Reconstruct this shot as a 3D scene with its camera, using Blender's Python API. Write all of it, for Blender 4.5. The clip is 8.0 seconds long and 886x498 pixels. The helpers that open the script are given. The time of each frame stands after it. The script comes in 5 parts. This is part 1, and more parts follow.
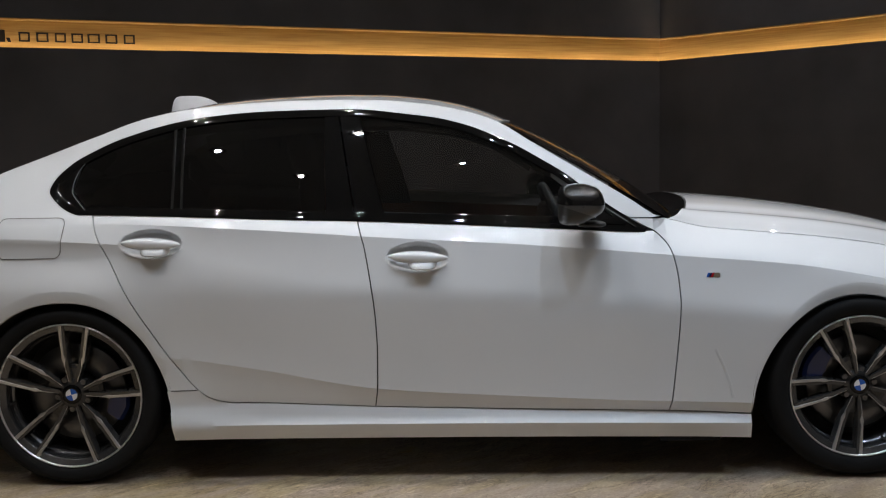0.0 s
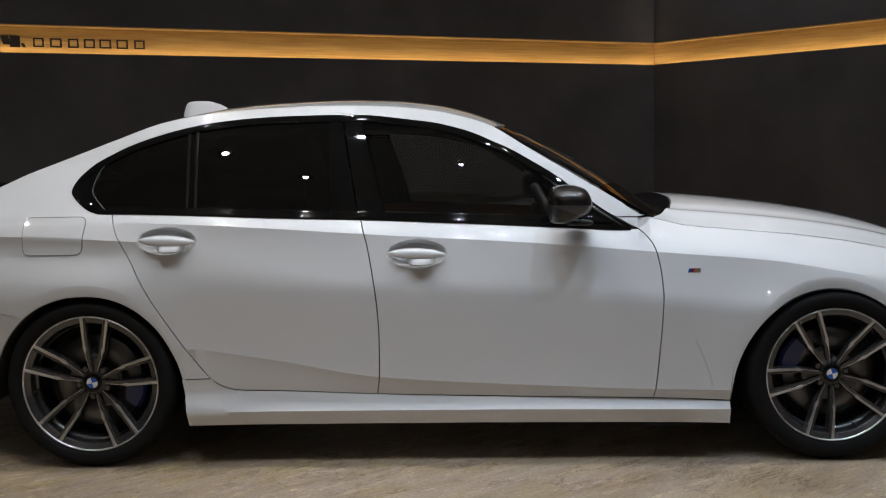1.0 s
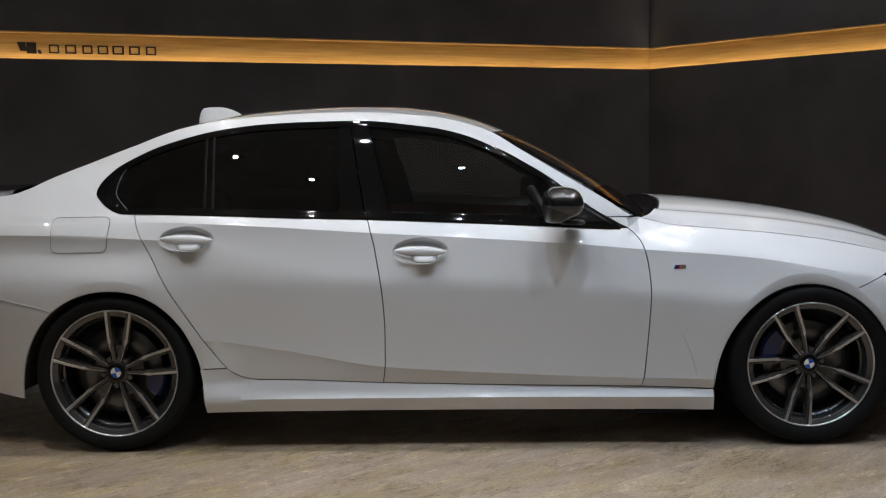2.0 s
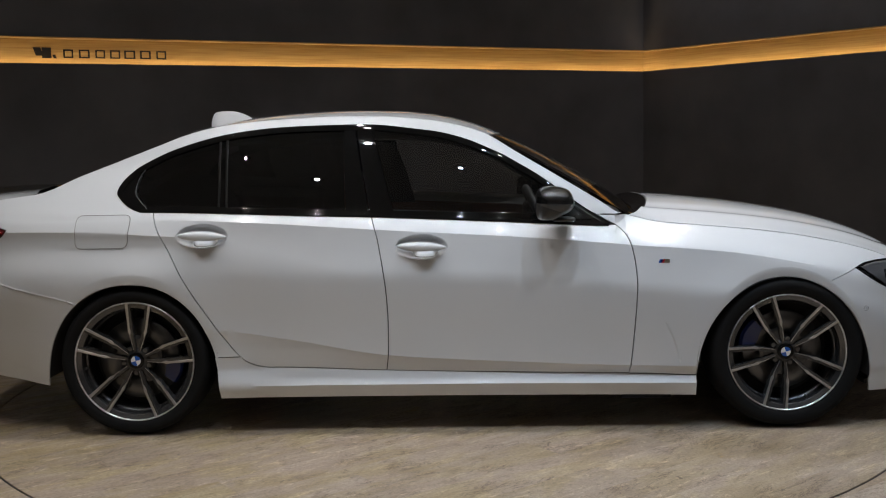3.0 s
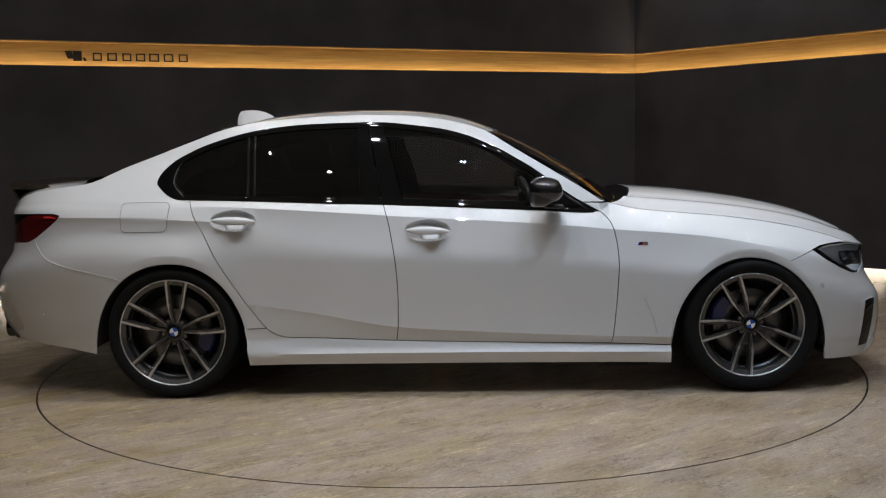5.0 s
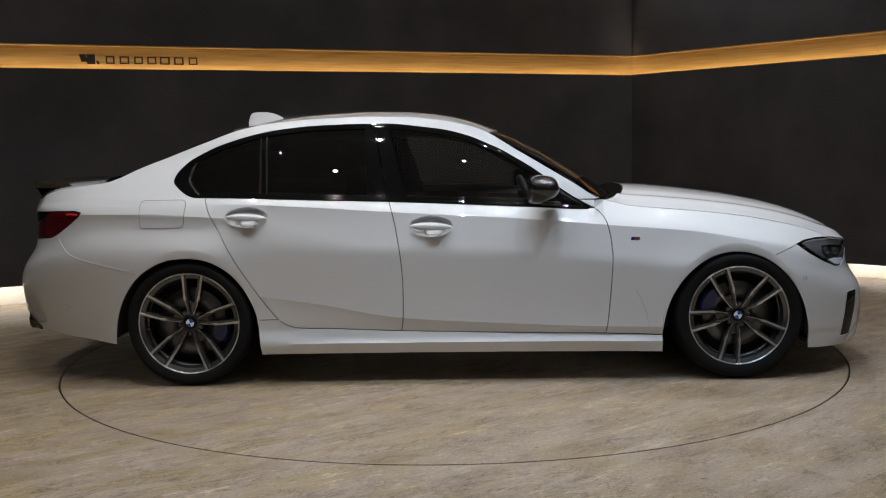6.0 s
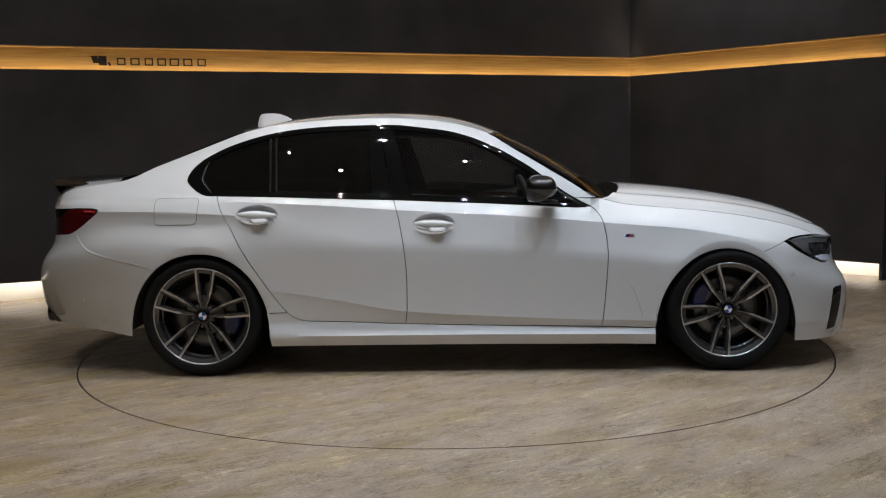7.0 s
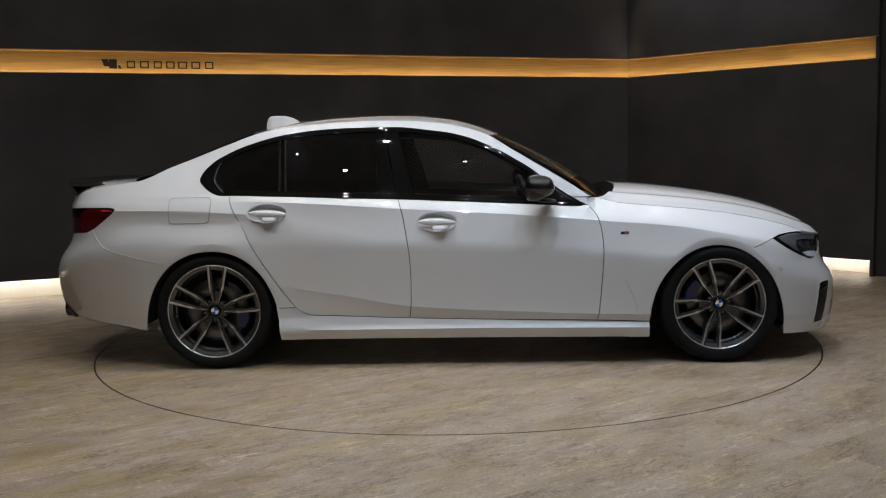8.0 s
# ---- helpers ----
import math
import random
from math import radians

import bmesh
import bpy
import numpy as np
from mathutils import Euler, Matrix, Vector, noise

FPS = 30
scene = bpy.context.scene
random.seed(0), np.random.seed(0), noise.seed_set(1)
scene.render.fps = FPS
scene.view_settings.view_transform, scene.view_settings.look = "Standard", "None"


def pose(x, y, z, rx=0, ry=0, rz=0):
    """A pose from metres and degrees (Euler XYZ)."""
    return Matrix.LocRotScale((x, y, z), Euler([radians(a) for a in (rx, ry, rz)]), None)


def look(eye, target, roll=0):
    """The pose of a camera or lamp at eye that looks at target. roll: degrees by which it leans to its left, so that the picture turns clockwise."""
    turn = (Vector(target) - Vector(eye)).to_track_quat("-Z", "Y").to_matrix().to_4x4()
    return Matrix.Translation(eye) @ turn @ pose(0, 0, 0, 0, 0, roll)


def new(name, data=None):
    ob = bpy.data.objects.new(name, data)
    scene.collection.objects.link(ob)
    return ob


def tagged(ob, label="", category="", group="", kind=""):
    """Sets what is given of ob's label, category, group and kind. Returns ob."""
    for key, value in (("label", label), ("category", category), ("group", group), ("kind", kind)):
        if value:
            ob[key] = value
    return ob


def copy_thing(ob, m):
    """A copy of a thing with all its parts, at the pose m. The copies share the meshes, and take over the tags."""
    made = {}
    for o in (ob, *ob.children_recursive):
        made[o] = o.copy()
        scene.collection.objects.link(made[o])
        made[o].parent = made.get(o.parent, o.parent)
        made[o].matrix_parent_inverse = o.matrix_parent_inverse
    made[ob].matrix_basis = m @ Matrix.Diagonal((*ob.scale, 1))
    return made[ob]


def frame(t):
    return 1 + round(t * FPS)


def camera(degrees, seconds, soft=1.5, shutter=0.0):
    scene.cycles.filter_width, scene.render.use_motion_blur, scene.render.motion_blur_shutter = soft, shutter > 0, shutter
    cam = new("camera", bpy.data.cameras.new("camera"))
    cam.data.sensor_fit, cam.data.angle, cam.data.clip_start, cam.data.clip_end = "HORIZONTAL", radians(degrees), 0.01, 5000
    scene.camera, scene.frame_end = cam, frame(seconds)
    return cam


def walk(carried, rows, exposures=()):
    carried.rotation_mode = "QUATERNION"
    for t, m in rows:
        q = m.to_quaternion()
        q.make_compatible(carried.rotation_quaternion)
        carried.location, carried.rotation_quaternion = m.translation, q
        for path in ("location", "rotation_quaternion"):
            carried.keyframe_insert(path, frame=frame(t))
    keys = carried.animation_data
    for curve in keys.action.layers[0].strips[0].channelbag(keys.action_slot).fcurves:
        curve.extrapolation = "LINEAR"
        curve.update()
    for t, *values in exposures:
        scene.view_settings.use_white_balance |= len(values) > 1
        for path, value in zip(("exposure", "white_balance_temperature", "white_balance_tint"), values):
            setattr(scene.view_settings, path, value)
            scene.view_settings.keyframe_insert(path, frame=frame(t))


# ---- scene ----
cam = camera(49.1, 8.0, soft=1.15)
PATH = [
    (0, (0.038, -4.293, 1.191), (-0.015, -2.303, 0.989), -1.1),
    (0.5, (0.052, -4.405, 1.197), (-0.003, -2.416, 0.994), -1.1),
    (1, (0.06, -4.521, 1.203), (0.003, -2.532, 1.001), -1.1),
    (1.5, (0.06, -4.644, 1.209), (0.003, -2.655, 1.008), -1.1),
    (3, (0.076, -5.036, 1.232), (0.016, -3.048, 1.028), -1.2),
    (3.5, (0.089, -5.171, 1.23), (0.026, -3.182, 1.024), -1.2),
    (4, (0.086, -5.304, 1.215), (0.024, -3.315, 1.012), -1.2),
    (4.5, (0.079, -5.441, 1.209), (0.017, -3.452, 1.005), -1.1),
    (6, (0.078, -5.832, 1.21), (0.013, -3.843, 1.005), -1.2),
    (6.5, (0.076, -5.941, 1.22), (0.011, -3.953, 1.012), -1.1),
    (7, (0.08, -6.047, 1.221), (0.012, -4.059, 1.013), -1.1),
    (7.5, (0.084, -6.153, 1.223), (0.013, -4.165, 1.016), -1.2),
    (8, (0.076, -6.269, 1.237), (0.007, -4.282, 1.026), -1.2),
]
walk(cam, [(t, look(eye, target, roll)) for t, eye, target, roll in PATH],
     exposures=[(0.0, 0.0), (4.6, 0.0), (6.0, 0.04), (7.8, 0.05), (8.0, -0.02)])

# ---------------------------------------------------------------- light
world = bpy.data.worlds.new("world")
scene.world = world
world.use_nodes = True
world.node_tree.nodes["Background"].inputs[0].default_value = (0.02, 0.02, 0.022, 1)
world.node_tree.nodes["Background"].inputs[1].default_value = 0.3
scene.view_settings.exposure = 0.0

CEIL = 3.5
COOL, PLAIN = (0.71, 0.88, 1.09), (0.86, 0.87, 0.89)
# downlights: x, y, share of full power
SPOTS = [
    (-3.05, -2.30, 0.60), (-1.75, -1.20, 0.25), (-1.33, -1.95, 0.98), (-0.76, -2.47, 0.70), (-0.44, -1.55, 0.08), (0.16, -2.06, 0.78),
    (0.45, -1.75, 0.08), (1.04, -2.00, 0.78), (2.10, -2.10, 0.80),
    (-1.55, -0.75, 0.85), (-0.50, -0.85, 1.0), (0.60, -0.85, 0.9), (1.70, -0.85, 0.68), (2.70, -1.30, 0.8),
    (1.90, 0.50, 0.8), (-0.60, 1.30, 1.0), (1.00, 1.30, 1.0), (-3.30, 0.40, 0.40), (2.84, 2.84, 0.26), (2.10, 3.54, 0.25),
    # unseen rows by and behind the camera, added to light the pale walls
    (-2.40, -4.70, 1.2), (0.20, -4.90, 1.0), (2.60, -4.70, 1.0), (-3.00, -7.60, 1.0), (0.00, -7.60, 1.0), (3.00, -7.60, 1.0),
]
SPOT_POWER = 78.0


# ---------------------------------------------------------------- materials
def material(name, color, rough=0.5, metal=0.0, coat=0.0, **more):
    m = bpy.data.materials.new(name)
    m.use_nodes = True
    b = m.node_tree.nodes["Principled BSDF"]
    b.inputs["Base Color"].default_value = (*color, 1)
    b.inputs["Roughness"].default_value = rough
    b.inputs["Metallic"].default_value = metal
    b.inputs["Coat Weight"].default_value = coat
    b.inputs["Coat Roughness"].default_value = 0.03
    for key, value in more.items():
        b.inputs[key.replace("_", " ")].default_value = value
    return m


def nodes_of(m):
    t = m.node_tree
    return t.nodes, t.links, t.nodes["Principled BSDF"]


def noise_mix(m, scale, c1, c2, low=0.35, high=0.65, bump=0.0, stretch=(1, 1, 1), turn=0.0, detail=6.0, distance=0.02):
    """Base colour from object-space noise between two colours, with a fine bump."""
    n, l, b = nodes_of(m)
    tc, mp, nz, rp = n.new("ShaderNodeTexCoord"), n.new("ShaderNodeMapping"), n.new("ShaderNodeTexNoise"), n.new("ShaderNodeValToRGB")
    mp.inputs["Scale"].default_value = stretch
    mp.inputs["Rotation"].default_value = (0, 0, radians(turn))
    nz.inputs["Scale"].default_value, nz.inputs["Detail"].default_value = scale, detail
    rp.color_ramp.elements[0].position, rp.color_ramp.elements[1].position = low, high
    rp.color_ramp.elements[0].color, rp.color_ramp.elements[1].color = (*c1, 1), (*c2, 1)
    l.new(tc.outputs["Object"], mp.inputs[0])
    l.new(mp.outputs[0], nz.inputs["Vector"])
    l.new(nz.outputs["Fac"], rp.inputs[0])
    l.new(rp.outputs[0], b.inputs["Base Color"])
    if bump:
        bp = n.new("ShaderNodeBump")
        bp.inputs["Strength"].default_value, bp.inputs["Distance"].default_value = bump, distance
        l.new(nz.outputs["Fac"], bp.inputs["Height"])
        l.new(bp.outputs[0], b.inputs["Normal"])
    return m


def glow(name, color, strength):
    m = material(name, (0.8, 0.8, 0.8))
    b = m.node_tree.nodes["Principled BSDF"]
    b.inputs["Emission Color"].default_value = (*color, 1)
    b.inputs["Emission Strength"].default_value = strength
    return m


def pane(name, tint, rough=0.0, veil=0.0):
    """A thin pane: tinted see-through, with Fresnel gloss and a grey haze painted in to lift its blacks."""
    m = bpy.data.materials.new(name)
    m.use_nodes = True
    n, l = m.node_tree.nodes, m.node_tree.links
    n.remove(n["Principled BSDF"])
    tr, gl, mx, fr = n.new("ShaderNodeBsdfTransparent"), n.new("ShaderNodeBsdfGlossy"), n.new("ShaderNodeMixShader"), n.new("ShaderNodeFresnel")
    tr.inputs[0].default_value = (*tint, 1)
    gl.inputs["Roughness"].default_value = rough
    fr.inputs["IOR"].default_value = 1.5
    l.new(fr.outputs[0], mx.inputs[0])
    film, cover = n.new("ShaderNodeBsdfDiffuse"), n.new("ShaderNodeMixShader")
    film.inputs[0].default_value = (0.12, 0.12, 0.122, 1)
    cover.inputs[0].default_value = veil
    l.new(tr.outputs[0], cover.inputs[1])
    l.new(film.outputs[0], cover.inputs[2])
    l.new(cover.outputs[0], mx.inputs[1])
    l.new(gl.outputs[0], mx.inputs[2])
    l.new(mx.outputs[0], n["Material Output"].inputs[0])
    return m


PAINT = material("pearl_white_paint", (0.672, 0.684, 0.703), 0.42, 0.05, 1.0, Specular_IOR_Level=0.12)
BLACK = material("gloss_black_trim", (0.0028, 0.0028, 0.003), 0.03, Specular_IOR_Level=0.3)
SHELL = material("black_inner_body", (0.036, 0.036, 0.037), 0.8)
PLASTIC = material("black_plastic", (0.02, 0.02, 0.022), 0.5)
RUBBER = material("tyre_rubber", (0.011, 0.011, 0.0114), 0.75, Specular_IOR_Level=0.12)
ALLOY = material("grey_alloy", (0.080, 0.077, 0.076), 0.24, 0.6, 0.6)
VENT_GREY = material("vent_grey", (0.22, 0.215, 0.21), 0.4)
# bumper vent: darker than the paint, the recess's shade put into its colour
VENT_SHADE = material("shaded_vent_grey", (0.55, 0.54, 0.52), 0.45)
RIM_GREY = material("rim_grey", (0.085, 0.085, 0.088), 0.25, 0.75, 0.6)
WEB_GREY = material("spoke_web_grey", (0.065, 0.064, 0.064), 0.3, 0.7, 0.5)
LIP_GREY = material("rim_lip_grey", (0.085, 0.083, 0.084), 0.25, 0.7, 0.5)
HUB_DARK = material("dark_hub", (0.03, 0.03, 0.031), 0.3, 0.6, 0.4)
BRIGHT = material("machined_alloy", (0.74, 0.745, 0.765), 0.32, 0.9)
FACE = material("machined_spoke_face", (0.60, 0.595, 0.60), 0.3, 0.9)
STEEL = material("brake_steel", (0.15, 0.15, 0.155), 0.35, 0.9)
CALIPER = material("blue_caliper_paint", (0.012, 0.026, 0.13), 0.3, 0.0, 0.5)
CHROME = material("chrome", (0.7, 0.7, 0.7), 0.08, 1.0)
CARBON = material("dark_mirror_cap", (0.066, 0.064, 0.063), 0.22, 0.9, 0.2)
BAR = material("dark_window_bar", (0.0035, 0.0035, 0.0037), 0.3, Specular_IOR_Level=0.3)
MIRROR_LOW = material("grey_mirror_shell", (0.095, 0.090, 0.085), 0.35, 0.5, 0.2)
MIRROR_DARK = material("dark_mirror_housing", (0.030, 0.028, 0.026), 0.35, 0.2, 0.1)
LEATHER = material("cognac_leather", (0.060, 0.019, 0.009), 0.5)
DASH = material("dark_dashboard", (0.046, 0.046, 0.047), 0.55)
VENT_DARK = material("dark_seam_rubber", (0.05, 0.05, 0.052), 0.5)
RIM_LEATHER = material("black_rim_leather", (0.05, 0.05, 0.052), 0.4)
SILHOUETTE_BLACK = material("silhouette_black", (0.012, 0.012, 0.0125), 0.8)
TRIM_GREY = material("grey_soft_trim", (0.13, 0.135, 0.14), 0.6)
GLASS_DARK = pane("privacy_glass", (0.02, 0.021, 0.023), 0.0, 0.014)
GLASS = pane("clear_tinted_glass", (0.70, 0.715, 0.715), 0.0, 0.012)
LENS = pane("lamp_lens", (0.93, 0.94, 0.95))
HEAD_GREY = material("satin_grey_bezel", (0.17, 0.17, 0.176), 0.28, 0.5)
LENS_DARK = material("dark_projector_glass", (0.03, 0.032, 0.036), 0.06, 0.3, 1.0)
# bluish white that paints a bright reflection onto the daytime light strip
STRIP_GLINT = material("strip_glint_white", (0.85, 0.90, 0.98), 0.15, 0.0, 1.0)
RED = material("red_lamp_lens", (0.085, 0.003, 0.004), 0.08, 0.0, 1.0)
RED_BRIGHT = material("red_light_bar", (0.45, 0.03, 0.03), 0.12, 0.0, 1.0)
BLUE = material("emblem_blue", (0.01, 0.09, 0.42), 0.2, 0.0, 1.0)
WHITE = material("emblem_white", (0.8, 0.8, 0.8), 0.2, 0.0, 1.0)
CRIMSON = material("emblem_red", (0.45, 0.01, 0.015), 0.2, 0.0, 1.0)
PAINT.node_tree.nodes["Principled BSDF"].inputs["Coat Roughness"].default_value = 0.014
PLASTER = noise_mix(material("charcoal_plaster", (0.03, 0.03, 0.03), 0.7), 1.6, (0.0530, 0.0520, 0.0590), (0.0915, 0.0895, 0.1010), 0.3, 0.7, 0.12)
WOOD = noise_mix(material("oak_veneer", (0.4, 0.25, 0.1), 0.5), 5.0, (0.30, 0.185, 0.062), (0.44, 0.29, 0.112), 0.3, 0.7, 0.05, (0.5, 0.5, 16), 0.0, 10.0)
FLOOR = material("stone_look_floor", (0.3, 0.25, 0.2), 0.45)
PALE = noise_mix(material("pale_grey_wall", (0.4, 0.41, 0.42), 0.7), 2.0, (0.36, 0.37, 0.39), (0.42, 0.43, 0.45), 0.3, 0.7, 0.05)
CREAM = material("recess_white", (0.75, 0.72, 0.66), 0.6)
CEILING = noise_mix(material("grey_ceiling", (0.4, 0.4, 0.4), 0.8), 1.2, (0.60, 0.60, 0.60), (0.66, 0.66, 0.66))
LED_WARM = glow("warm_led", (1.0, 0.74, 0.43), 18.5)
LED_WHITE = glow("white_led", (1.0, 0.92, 0.80), 23.0)
LAMP = glow("downlight_glow", (1.0, 0.95, 0.88), 400.0)
INK = material("black_sign", (0.006, 0.005, 0.005), 0.4)


def floor_nodes(m):
    """Vinyl planks with a travertine print: long streaks at 36 degrees, stains, pits and a tone for each plank."""
    n, l, b = nodes_of(m)
    tc, turn = n.new("ShaderNodeTexCoord"), n.new("ShaderNodeMapping")
    turn.inputs["Rotation"].default_value = (0, 0, radians(-39))
    l.new(tc.outputs["Object"], turn.inputs[0])
    plank, shift, moved = n.new("ShaderNodeTexBrick"), n.new("ShaderNodeVectorMath"), n.new("ShaderNodeVectorMath")
    plank.inputs["Color1"].default_value, plank.inputs["Color2"].default_value = (0, 0, 0, 1), (1, 1, 1, 1)
    plank.inputs["Scale"].default_value, plank.inputs["Mortar Size"].default_value = 1.0, 0.0
    plank.inputs["Brick Width"].default_value, plank.inputs["Row Height"].default_value = 1.2, 0.2
    plank.offset = 0.37
    l.new(turn.outputs[0], plank.inputs["Vector"])
    shift.operation, moved.operation = "MULTIPLY", "ADD"
    shift.inputs[1].default_value = (1.7, 0.30, 0.0)
    l.new(plank.outputs[0], shift.inputs[0])
    l.new(turn.outputs[0], moved.inputs[0])
    l.new(shift.outputs[0], moved.inputs[1])

    def noise_at(scale, stretch, detail, rough=0.55, distort=0.0):
        mp, nz = n.new("ShaderNodeMapping"), n.new("ShaderNodeTexNoise")
        mp.inputs["Scale"].default_value = stretch
        l.new(moved.outputs[0], mp.inputs[0])
        l.new(mp.outputs[0], nz.inputs["Vector"])
        nz.inputs["Scale"].default_value, nz.inputs["Detail"].default_value = scale, detail
        nz.inputs["Roughness"].default_value, nz.inputs["Distortion"].default_value = rough, distort
        return nz.outputs["Fac"]

    def ramp(fac, *stops):
        r = n.new("ShaderNodeValToRGB")
        e = r.color_ramp.elements
        while len(e) < len(stops):
            e.new(0.5)
        for k, (p, c) in enumerate(stops):
            e[k].position, e[k].color = p, (*c, 1)
        l.new(fac, r.inputs[0])
        return r.outputs[0]

    def mix(kind, fac, a, c):
        x = n.new("ShaderNodeMix")
        x.data_type, x.blend_type = "RGBA", kind
        if isinstance(fac, float):
            x.inputs[0].default_value = fac
        else:
            l.new(fac, x.inputs[0])
        l.new(a, x.inputs[6])
        l.new(c, x.inputs[7])
        return x.outputs[2]

    base = ramp(noise_at(2.2, (0.9, 1.5, 1), 9, 0.62, 0.3), (0.30, (0.244, 0.184, 0.134)), (0.48, (0.315, 0.247, 0.190)), (0.60, (0.348, 0.279, 0.221)), (0.74, (0.376, 0.311, 0.254)))
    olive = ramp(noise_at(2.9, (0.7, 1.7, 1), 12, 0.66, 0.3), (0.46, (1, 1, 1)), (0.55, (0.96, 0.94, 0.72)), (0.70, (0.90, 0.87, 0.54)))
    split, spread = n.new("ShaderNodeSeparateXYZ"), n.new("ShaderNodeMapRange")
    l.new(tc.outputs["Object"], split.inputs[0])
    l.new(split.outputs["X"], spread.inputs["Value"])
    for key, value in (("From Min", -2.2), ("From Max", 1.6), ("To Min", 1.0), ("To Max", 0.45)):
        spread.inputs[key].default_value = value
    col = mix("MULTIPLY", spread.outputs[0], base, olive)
    ochre = ramp(noise_at(2.9, (0.7, 1.6, 1), 9, 0.64), (0.645, (1, 1, 1)), (0.70, (0.96, 0.78, 0.42)))
    col = mix("MULTIPLY", 0.85, col, ochre)
    brown = ramp(noise_at(4.2, (0.9, 1.8, 1), 13, 0.72, 0.5), (0.36, (0.70, 0.66, 0.64)), (0.44, (1, 1, 1)))
    col = mix("MULTIPLY", 0.9, col, brown)
    tone = ramp(plank.outputs[0], (0.0, (0.94, 0.94, 0.93)), (1.0, (1.06, 1.06, 1.07)))
    col = mix("MULTIPLY", 1.0, col, tone)
    where = ramp(noise_at(1.6, (0.8, 1.5, 1), 5, 0.6), (0.40, (0, 0, 0)), (0.56, (1, 1, 1)))
    chips = ramp(noise_at(10.0, (0.7, 2.0, 1), 15, 0.80, 0.0), (0.545, (1, 1, 1)), (0.556, (1.30, 1.29, 1.26)), (0.60, (1.56, 1.54, 1.49)))
    col = mix("MULTIPLY", where, col, chips)
    streak = ramp(noise_at(5.2, (0.5, 4.4, 1), 15, 0.82, 0.0), (0.572, (1, 1, 1)), (0.584, (1.46, 1.45, 1.40)))
    col = mix("MULTIPLY", 0.85, col, streak)
    crack = ramp(noise_at(5.0, (0.8, 2.4, 1), 13, 0.74, 0.5), (0.482, (1, 1, 1)), (0.496, (0.38, 0.33, 0.31)), (0.504, (0.38, 0.33, 0.31)), (0.518, (1, 1, 1)))
    patch = ramp(noise_at(2.2, (1, 1.3, 1), 4), (0.49, (0, 0, 0)), (0.57, (1, 1, 1)))
    col = mix("MULTIPLY", patch, col, crack)
    scratch = ramp(noise_at(17.0, (0.5, 2.4, 1), 11, 0.85, 0.0), (0.40, (0.56, 0.53, 0.51)), (0.43, (1, 1, 1)), (0.572, (1, 1, 1)), (0.596, (1.40, 1.38, 1.35)))
    col = mix("MULTIPLY", 0.9, col, scratch)
    pits = ramp(noise_at(30.0, (0.8, 1.1, 1), 8, 0.74, 0.4), (0.345, (0.34, 0.31, 0.29)), (0.390, (1, 1, 1)))
    col = mix("MULTIPLY", 0.85, col, pits)
    grit = noise_at(80.0, (0.9, 1.0, 1), 7, 0.8)
    col = mix("MULTIPLY", 0.9, col, ramp(grit, (0.36, (0.64, 0.62, 0.60)), (0.50, (0.98, 0.98, 0.98)), (0.66, (1.28, 1.28, 1.27))))
    l.new(col, b.inputs["Base Color"])
    rg = ramp(noise_at(6.0, (0.5, 2, 1), 5), (0.3, (0.34, 0.34, 0.34)), (0.7, (0.55, 0.55, 0.55)))
    l.new(rg, b.inputs["Roughness"])
    bp = n.new("ShaderNodeBump")
    bp.inputs["Strength"].default_value, bp.inputs["Distance"].default_value = 0.12, 0.004
    l.new(grit, bp.inputs["Height"])
    l.new(bp.outputs[0], b.inputs["Normal"])


floor_nodes(FLOOR)


# ---------------------------------------------------------------- mesh helpers
def link_mesh(name, bm, mat, parent=None, label="", smooth=True, angle=40):
    me = bpy.data.meshes.new(name)
    if smooth:
        for f in bm.faces:
            f.smooth = True
        for e in bm.edges:
            if len(e.link_faces) == 2 and e.calc_face_angle(0) > radians(angle):
                e.smooth = False
    bm.to_mesh(me)
    bm.free()
    me.materials.append(mat)
    ob = new(name, me)
    if parent:
        ob.parent = parent
    if label:
        tagged(ob, label)
    return ob


def part(name, bm, mat, parent, label="", **kw):
    return link_mesh(name, bm, mat, parent, label, **kw)


def box(bm, cx, cy, cz, sx, sy, sz, bevel=0.0, m=None):
    r = bmesh.ops.create_cube(bm, size=1.0, matrix=(m or Matrix()) @ Matrix.Translation((cx, cy, cz)) @ Matrix.Diagonal((sx, sy, sz, 1)))
    if bevel:
        es = list({e for v in r["verts"] for e in v.link_edges})
        bmesh.ops.bevel(bm, geom=es, offset=bevel, segments=2, affect="EDGES", profile=0.6)


def prism(bm, outline, y0, y1):
    """A flat outline in (x, z), thickened from y0 to y1."""
    a = [bm.verts.new((x, y0, z)) for x, z in outline]
    b = [bm.verts.new((x, y1, z)) for x, z in outline]
    bm.faces.new(a)
    bm.faces.new(b[::-1])
    for i in range(len(a)):
        j = (i + 1) % len(a)
        bm.faces.new((a[j], a[i], b[i], b[j]))


def lathe(bm, profile, segs=64, centre=(0, 0, 0), closed=False):
    """Profile of (radius, y) spun about the y axis."""
    rings = []
    for r, y in profile:
        rings.append([bm.verts.new((centre[0] + r * math.cos(2 * math.pi * k / segs), centre[1] + y, centre[2] + r * math.sin(2 * math.pi * k / segs))) for k in range(segs)])
    pairs = list(zip(rings, rings[1:])) + ([(rings[-1], rings[0])] if closed else [])
    for a, b in pairs:
        for k in range(segs):
            bm.faces.new((a[k], a[(k + 1) % segs], b[(k + 1) % segs], b[k]))


